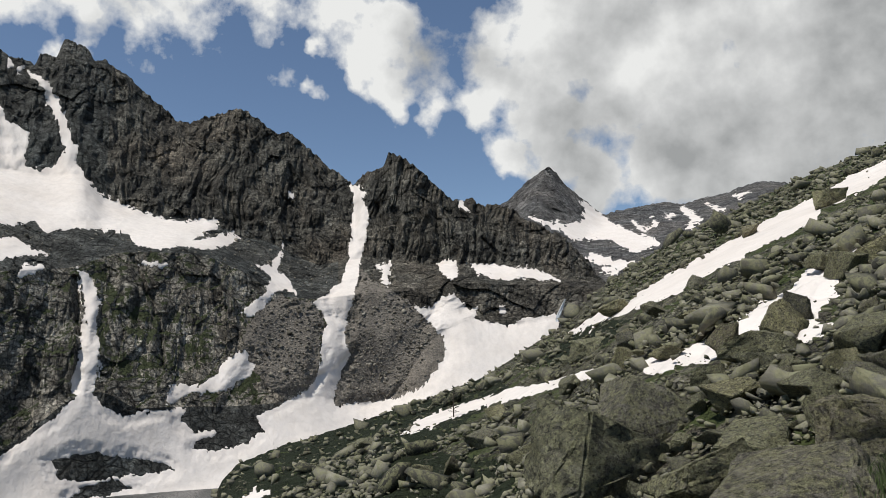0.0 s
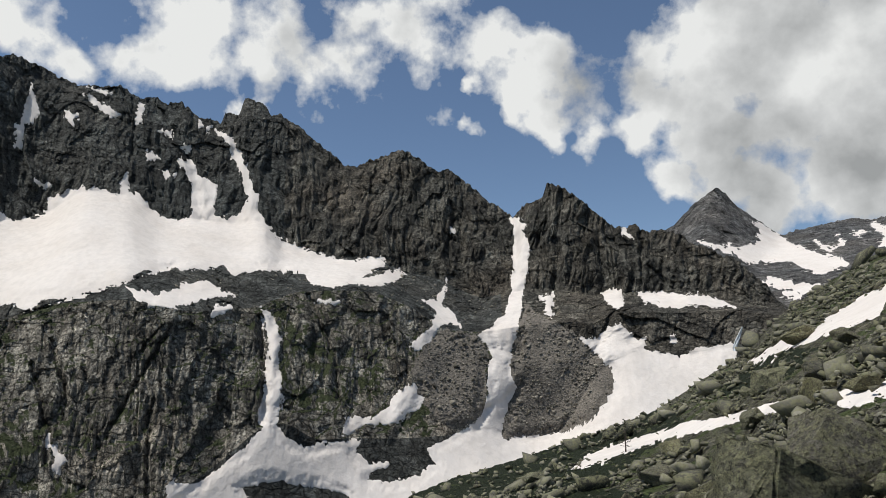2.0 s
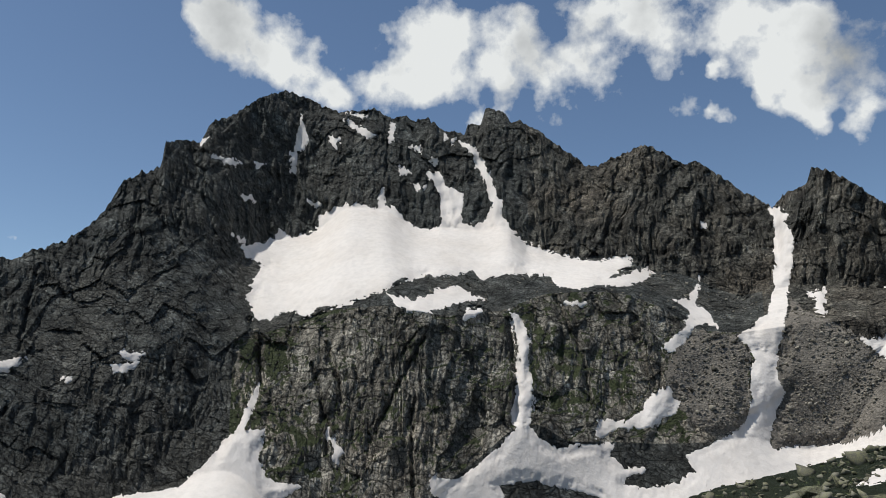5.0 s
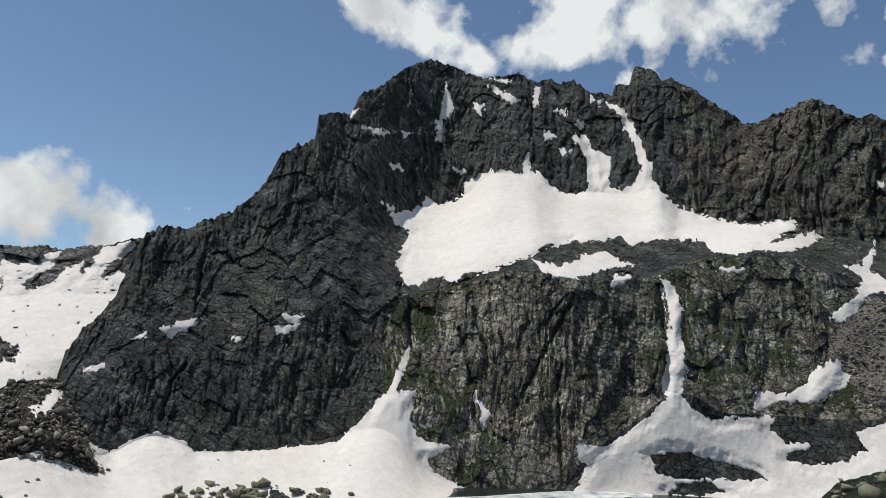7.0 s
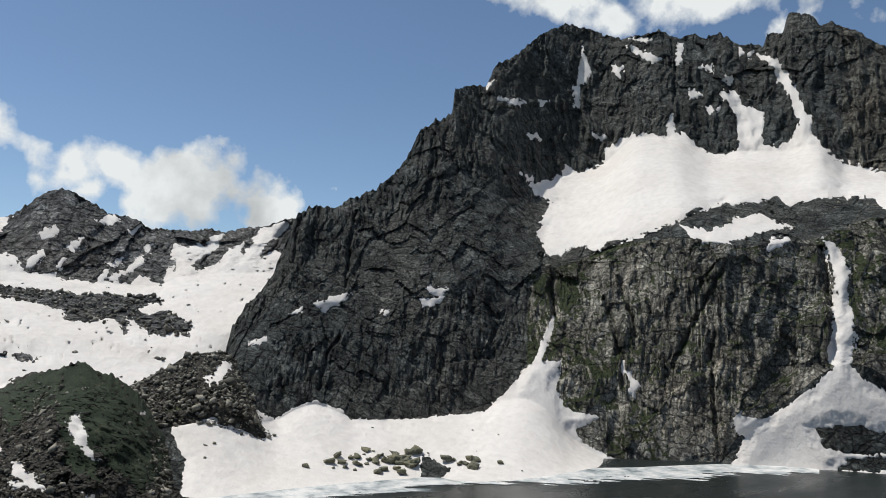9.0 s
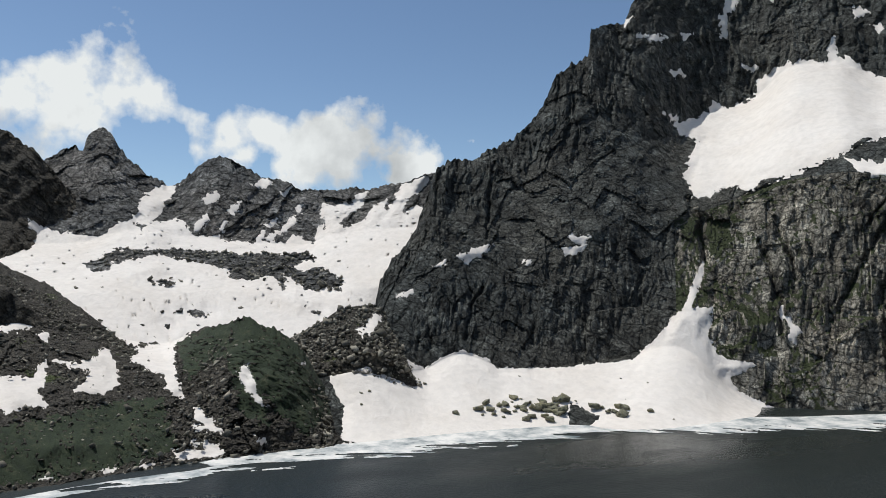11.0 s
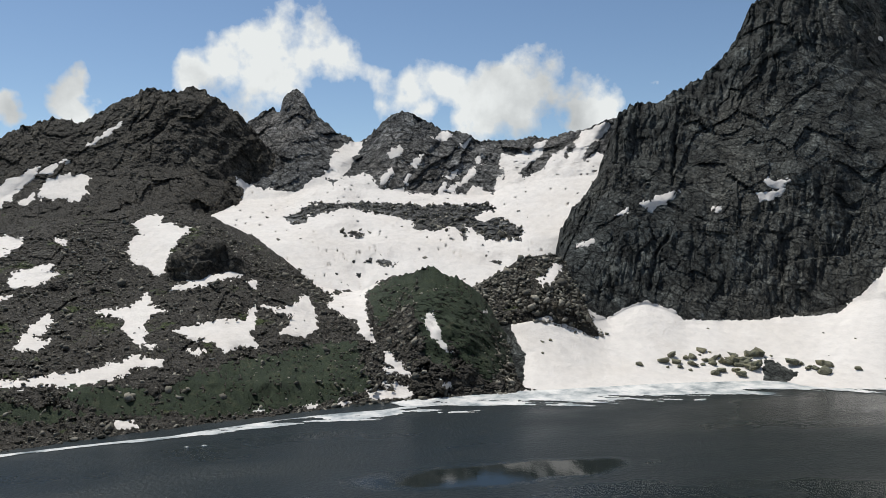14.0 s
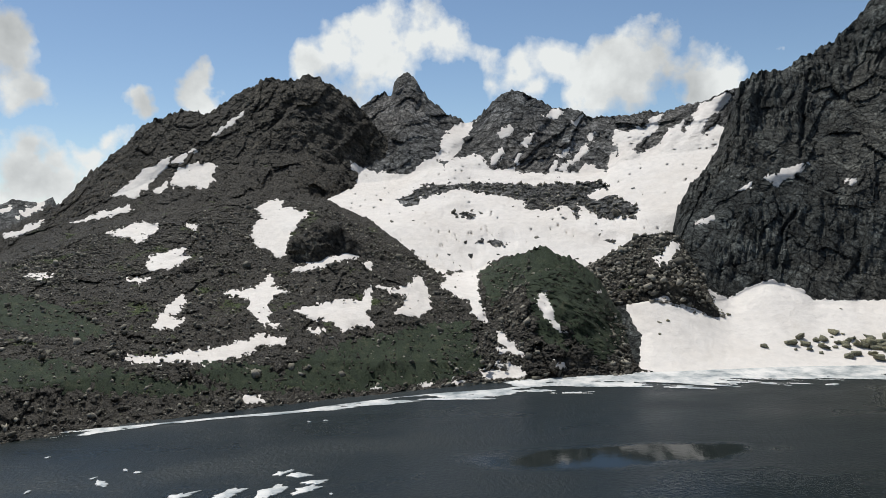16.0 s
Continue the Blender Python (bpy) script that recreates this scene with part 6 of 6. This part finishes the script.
slope_rubble = stuff_material("slope_rubble", (0.035, 0.034, 0.027), (0.19, 0.178, 0.138), (0.2, 0.196, 0.11), 0.7)
grey_rubble = stuff_material("grey_rubble", (0.05, 0.046, 0.038), (0.27, 0.245, 0.2), (0.12, 0.11, 0.08), 0.5, 0.12)
rng = np.random.default_rng(12)
tb = rng.uniform(-35, 16.5, 42000)
tr = 6 * (150 / 6) ** rng.random(42000) ** 0.8
tz = slope(tb, tr)
lawn = fbm(np.stack([tr * np.sin(np.radians(tb)) * 0.07, tr * np.cos(np.radians(tb)) * 0.07, 0 * tr + 3.0], -1), 2, 90)
drifts = np.isin(slope_land.owner, [k for k, (kind, record) in enumerate(slope_land.sheets) if kind != "grass"] + [-1])
snowed = np.where(drifts, slope_land.cover, -9.0)
col = np.minimum(np.searchsorted(gb, tb), len(gb) - 1)


def snow_at(k):
    return snowed[np.minimum(np.searchsorted(gr, tr * k), len(gr) - 1), col]


before_snow = np.maximum(np.maximum(snow_at(1.04), snow_at(1.1)), snow_at(1.18)) > 0.02
keep = ~((snow_at(1.0) > -0.05) & (rng.random(42000) < 0.96))
keep &= ~((lawn + 0.025 * (tb + 9) > 0.12) & (rng.random(42000) < np.where(tb > -4, 0.86, 0.7)))
keep &= ~(before_snow & (rng.random(42000) < 0.6))
size = np.where(before_snow, 0.35, 1.0) * (1 - np.where(tb < -6, 0.45, 0.3) * np.clip((tr - 25) / 30, 0, 1)) * tr * 0.0062 * rng.lognormal(0, 0.7, 42000)
spots = [(-r * math.sin(radians(b)), r * math.cos(radians(b)), z, w, f) for b, r, z, w, f in zip(tb[keep], tr[keep], tz[keep], size[keep], rng.uniform(0.4, 0.8, keep.sum()))][:15000]
scatter("slope_stones", spots, 1, 900, 18, [slope_rubble], "loose lichen-stained stones strewn over the grassy slope", "stones")


# ---- stones on the far shore, the hill and the scree ----
def place(land, b, rise):
    i, j = land.point(b, rise)
    return i, j, land.p[i, j]


for k in range(90):
    core = k < 72
    b = dice.gauss(55.6, 2.6) if core else dice.uniform(46, 70)
    rise = dice.gauss(-9.6, 0.42) if core else dice.uniform(-10.2, -7.2)
    i, j, q = place(massif, b, rise)
    if massif.cover[i, j] < 0.1:
        continue
    ob = new("shore_boulder", stone_mesh(3, dice.randrange(16), grey_rock))
    wide = dice.uniform(1.5, 6.5) if core else dice.uniform(0.8, 3.0)
    tall = wide * dice.uniform(0.45, 0.7)
    ob.matrix_world = Matrix.LocRotScale((q[0], q[1], q[2] + tall * 0.3 + 0.6), Euler((dice.uniform(-0.3, 0.3), dice.uniform(-0.3, 0.3), dice.uniform(0, 6.28))), (wide, wide * dice.uniform(0.7, 1.0), tall))
    tagged(ob, "grey granite boulder half sunk in shore snow", "boulder", "boulders in the shore snow")


# knobs of bare rock that stand out of the hill: bearing, rise, width and height in metres
def outcrop(b, rise, wide, tall, seed):
    i, j, q = place(hill, b, rise)
    bm = bmesh.new()
    bmesh.ops.create_icosphere(bm, subdivisions=5, radius=0.5)
    v, f = np.array([g.co[:] for g in bm.verts]), np.array([[g.index for g in t.verts] for t in bm.faces])
    bm.free()
    v = v * (1 + 0.22 * fbm(v * 2.4 + seed, 3, seed)[:, None] + 0.1 * facet(v * 4.5 + seed, seed)[:, None] + 0.05 * facet(v * 11, seed + 1)[:, None])
    v = v * np.array([wide, wide * 0.8, tall])
    a = radians(b)
    v = np.stack([v[:, 0] * math.cos(a) - v[:, 1] * math.sin(a), v[:, 0] * math.sin(a) + v[:, 1] * math.cos(a), v[:, 2]], 1)
    ob = mesh_of("rock_outcrop", v, f, [hill_rock], sharp=30)
    ob.location = (q[0], q[1], q[2] - tall * 0.22)
    return tagged(ob, "dark rounded granite outcrop standing out of the hillside", "rock")


for k, (b, rise, wide, tall) in enumerate([(94.7, -2.0, 48.0, 46.0), (104.7, -3.32, 15.12, 8.5)]):
    outcrop(b, rise, wide, tall, 300 + k)


def strewn(land, count, b0, b1, low, high, size, seed, clear=-0.05, odds=0.98):
    """Places of stones on a land, mostly off its sheets."""
    rng = np.random.default_rng(seed)
    out = []
    rows = np.where((land.level[:, 0] >= low) & (land.level[:, 0] <= high))[0]
    for _ in range(count):
        i = rng.choice(rows)
        j = int(np.searchsorted(land.b, rng.uniform(b0, b1)))
        k = land.owner[i, j]
        lawn = k >= 0 and land.sheets[k][0] == "grass"
        if land.cover[i, j] > clear and rng.random() < (0.72 if lawn else odds):
            continue
        x, y, z = land.p[i, j]
        out.append((x, y, z, size * rng.lognormal(0, 0.55), rng.uniform(0.5, 0.9)))
    return out


scatter("hill_stones", strewn(hill, 13500, 72, 118, 0.1, 3.0, 0.85, 71), 1, 950, 12, [grey_rubble], "brown-grey rubble strewn over the lakeside hill", "stones")
scatter("saddle_stones", strewn(saddle, 2600, 64.5, 77, 0.2, 2.2, 1.2, 74), 1, 980, 10, [grey_rubble], "grey rubble heaped below the buttress", "stones")
scatter("scree_stones", on_sheet(massif, "scree", 2600, 1.0, 2.5, 75), 1, 990, 10, [grey_rubble], "loose brown-grey stones lying on the scree cones", "stones")
scatter("moraine_stones", strewn(cirque, 2500, 70, 92, 1.4, 2.8, 1.6, 72, -0.02, 0.96), 1, 960, 10, [grey_rubble], "dark moraine stones in the snow bowl", "stones")
scatter("bench_stones", strewn(massif, 2500, 0, 47, 1.9, 2.9, 1.1, 73, -0.02, 0.996), 1, 970, 10, [grey_rubble], "broken stones on the rock bench", "stones")


# ---- small things on the slope ----
def needle_material(name, a, c):
    m, n, l, p = material(name)
    co = n.new("ShaderNodeTexCoord").outputs["Object"]
    l.new(ramp(n, l, noise_at(n, l, co, 9.0, 4), (0.3, a), (0.7, c)), p.inputs["Base Color"])
    p.inputs["Roughness"].default_value = 0.8
    return m


needles = needle_material("needles", (0.015, 0.025, 0.01), (0.045, 0.06, 0.025))
bark = needle_material("bark", (0.04, 0.03, 0.022), (0.1, 0.08, 0.06))
blade = needle_material("blade", (0.03, 0.05, 0.012), (0.08, 0.11, 0.03))
petal = needle_material("petal", (0.05, 0.05, 0.35), (0.1, 0.09, 0.5))


def part(name, bm, mat, parent, label=""):
    me = bpy.data.meshes.new(name)
    bm.to_mesh(me)
    bm.free()
    me.materials.append(mat)
    ob = new(name, me)
    ob.parent = parent
    if label:
        ob["label"] = label
    return ob


def limb(bm, a, c, r0, r1, sides=6):
    """A tapered stick from a to c."""
    a, c = Vector(a), Vector(c)
    turn = (c - a).to_track_quat("Z", "Y").to_matrix()
    rings = []
    for p, r in ((a, r0), (c, r1)):
        rings.append([bm.verts.new(p + turn @ Vector((r * math.cos(k * 6.2832 / sides), r * math.sin(k * 6.2832 / sides), 0))) for k in range(sides)])
    for k in range(sides):
        bm.faces.new((rings[0][k], rings[0][(k + 1) % sides], rings[1][(k + 1) % sides], rings[1][k]))


def young_pine(b, r, tall, seed):
    rng = random.Random(seed)
    top = tagged(new("young_pine"), "small dark green mountain pine growing among stones", "tree")
    top.location = ground_at(b, r)
    bm = bmesh.new()
    limb(bm, (0, 0, -0.2), (0.03, 0.02, tall * 0.5), 0.07, 0.045)
    limb(bm, (0.03, 0.02, tall * 0.5), (0.0, 0.0, tall), 0.045, 0.01)
    part("trunk", bm, bark, top)
    wood, crown = bmesh.new(), bmesh.new()
    for k in range(34):
        h = tall * (0.1 + 0.88 * k / 34)
        a = k * 2.4 + rng.uniform(-0.4, 0.4)
        out = (1 - h / tall) ** 0.8 * tall * 0.27 * rng.uniform(0.6, 1.15) + 0.05
        tip = Vector((math.cos(a) * out, math.sin(a) * out, h + out * rng.uniform(0.05, 0.5)))
        limb(wood, (0, 0, h), tip, 0.014, 0.005, 4)
        for j in range(16):
            c = Vector((0, 0, h)).lerp(tip, rng.uniform(0.3, 1.05))
            for _ in range(4):
                d = Vector((rng.uniform(-1, 1), rng.uniform(-1, 1), rng.uniform(-0.3, 1))).normalized() * rng.uniform(0.06, 0.12)
                w = d.cross(Vector((0.3, 0.5, 0.8))).normalized() * 0.012
                crown.faces.new([crown.verts.new(p) for p in (c - w, c + w, c + d)])
    part("limbs", wood, bark, top)
    part("crown", crown, needles, top)
    return top


PINE = (-0.6, 71.0, 2.77)
young_pine(PINE[0], PINE[1], PINE[2], 4)


def grass_tuft(b, r, count, wide, tall, seed):
    rng = random.Random(seed)
    top = tagged(new("grass_tuft"), "tuft of fresh green grass between boulders", "grass", "grass tufts")
    top.location = ground_at(b, r)
    bm = bmesh.new()
    for _ in range(count):
        a, d = rng.uniform(0, 6.28), wide * rng.random() ** 0.5
        x, y, h = d * math.cos(a), d * math.sin(a), tall * rng.uniform(0.5, 1.1)
        lean = Vector((rng.uniform(-0.5, 0.5), rng.uniform(-0.5, 0.5), 0)) * h
        w = Vector((math.cos(a + 1.5), math.sin(a + 1.5), 0)) * 0.006
        p0, p1, p2 = Vector((x, y, -0.05)), Vector((x, y, h * 0.6)) + lean * 0.35, Vector((x, y, h)) + lean
        v = [bm.verts.new(q) for q in (p0 - w, p0 + w, p1 + w * 0.8, p1 - w * 0.8, p2)]
        bm.faces.new(v[:4])
        bm.faces.new((v[3], v[2], v[4]))
    part("blades", bm, blade, top)
    return top


for k, (b, r, wide) in enumerate([(-27.8, 11.1, 0.8), (-29.0, 11.5, 0.7), (-26.8, 11.2, 0.5), (-23.9, 12.8, 0.25)]):
    grass_tuft(b, r, 420, wide, 0.28, 60 + k)


def bluebell(b, r, seed):
    top = tagged(new("wild_flower"), "small violet-blue alpine flower on a thin stem", "flower")
    x, y, z = ground_at(b, r)
    top.location = (x, y, z)
    bm = bmesh.new()
    limb(bm, (0, 0, -0.05), (0.03, 0, 0.42), 0.008, 0.005)
    part("stem", bm, blade, top)
    rng = random.Random(seed)
    for k in range(5):
        bm = bmesh.new()
        bmesh.ops.create_cone(bm, cap_ends=False, segments=8, radius1=0.035, radius2=0.012, depth=0.06)
        bmesh.ops.transform(bm, matrix=pose(0.03 + rng.uniform(-0.03, 0.03), rng.uniform(-0.03, 0.03), 0.32 + 0.035 * k, rng.uniform(-60, 60), rng.uniform(-60, 60), 0), verts=bm.verts)
        part("petal", bm, petal, top)
    return top


bluebell(-27.5, 11.2, 3)


def falling_water():
    """A thin cascade down the ledge at the massif's end."""
    m, n, l, p = material("white_water")
    co = n.new("ShaderNodeTexCoord").outputs["Object"]
    l.new(ramp(n, l, noise_at(n, l, co, 0.9, 6, 0.7, (1, 1, 0.2)), (0.35, (0.25, 0.27, 0.28)), (0.6, (0.85, 0.87, 0.88))), p.inputs["Base Color"])
    p.inputs["Roughness"].default_value = 0.35
    steps = [(-9.16, 600, 119.5, 0.08), (-8.97, 600, 115.1, 0.19), (-8.79, 600, 110.7, 0.28), (-8.60, 600, 106.3, 0.30), (-8.50, 600, 101.9, 0.22)]
    bm = bmesh.new()
    last = None
    for k, (b, r, z, wide) in enumerate(steps):
        row = []
        for j in range(7):
            bb = radians(b + (j / 6 - 0.5) * wide)
            rr = r - 1.2 * math.sin(math.pi * j / 6) - 0.5 * math.sin(5 * j + k)
            row.append(bm.verts.new((-rr * math.sin(bb), rr * math.cos(bb), z)))
        if last:
            for j in range(6):
                bm.faces.new((last[j], last[j + 1], row[j + 1], row[j]))
        last = row
    me = bpy.data.meshes.new("waterfall")
    bm.to_mesh(me)
    bm.free()
    me.materials.append(m)
    tagged(new("waterfall", me), "thin white waterfall splashing down a dark rock step", "waterfall")


falling_water()
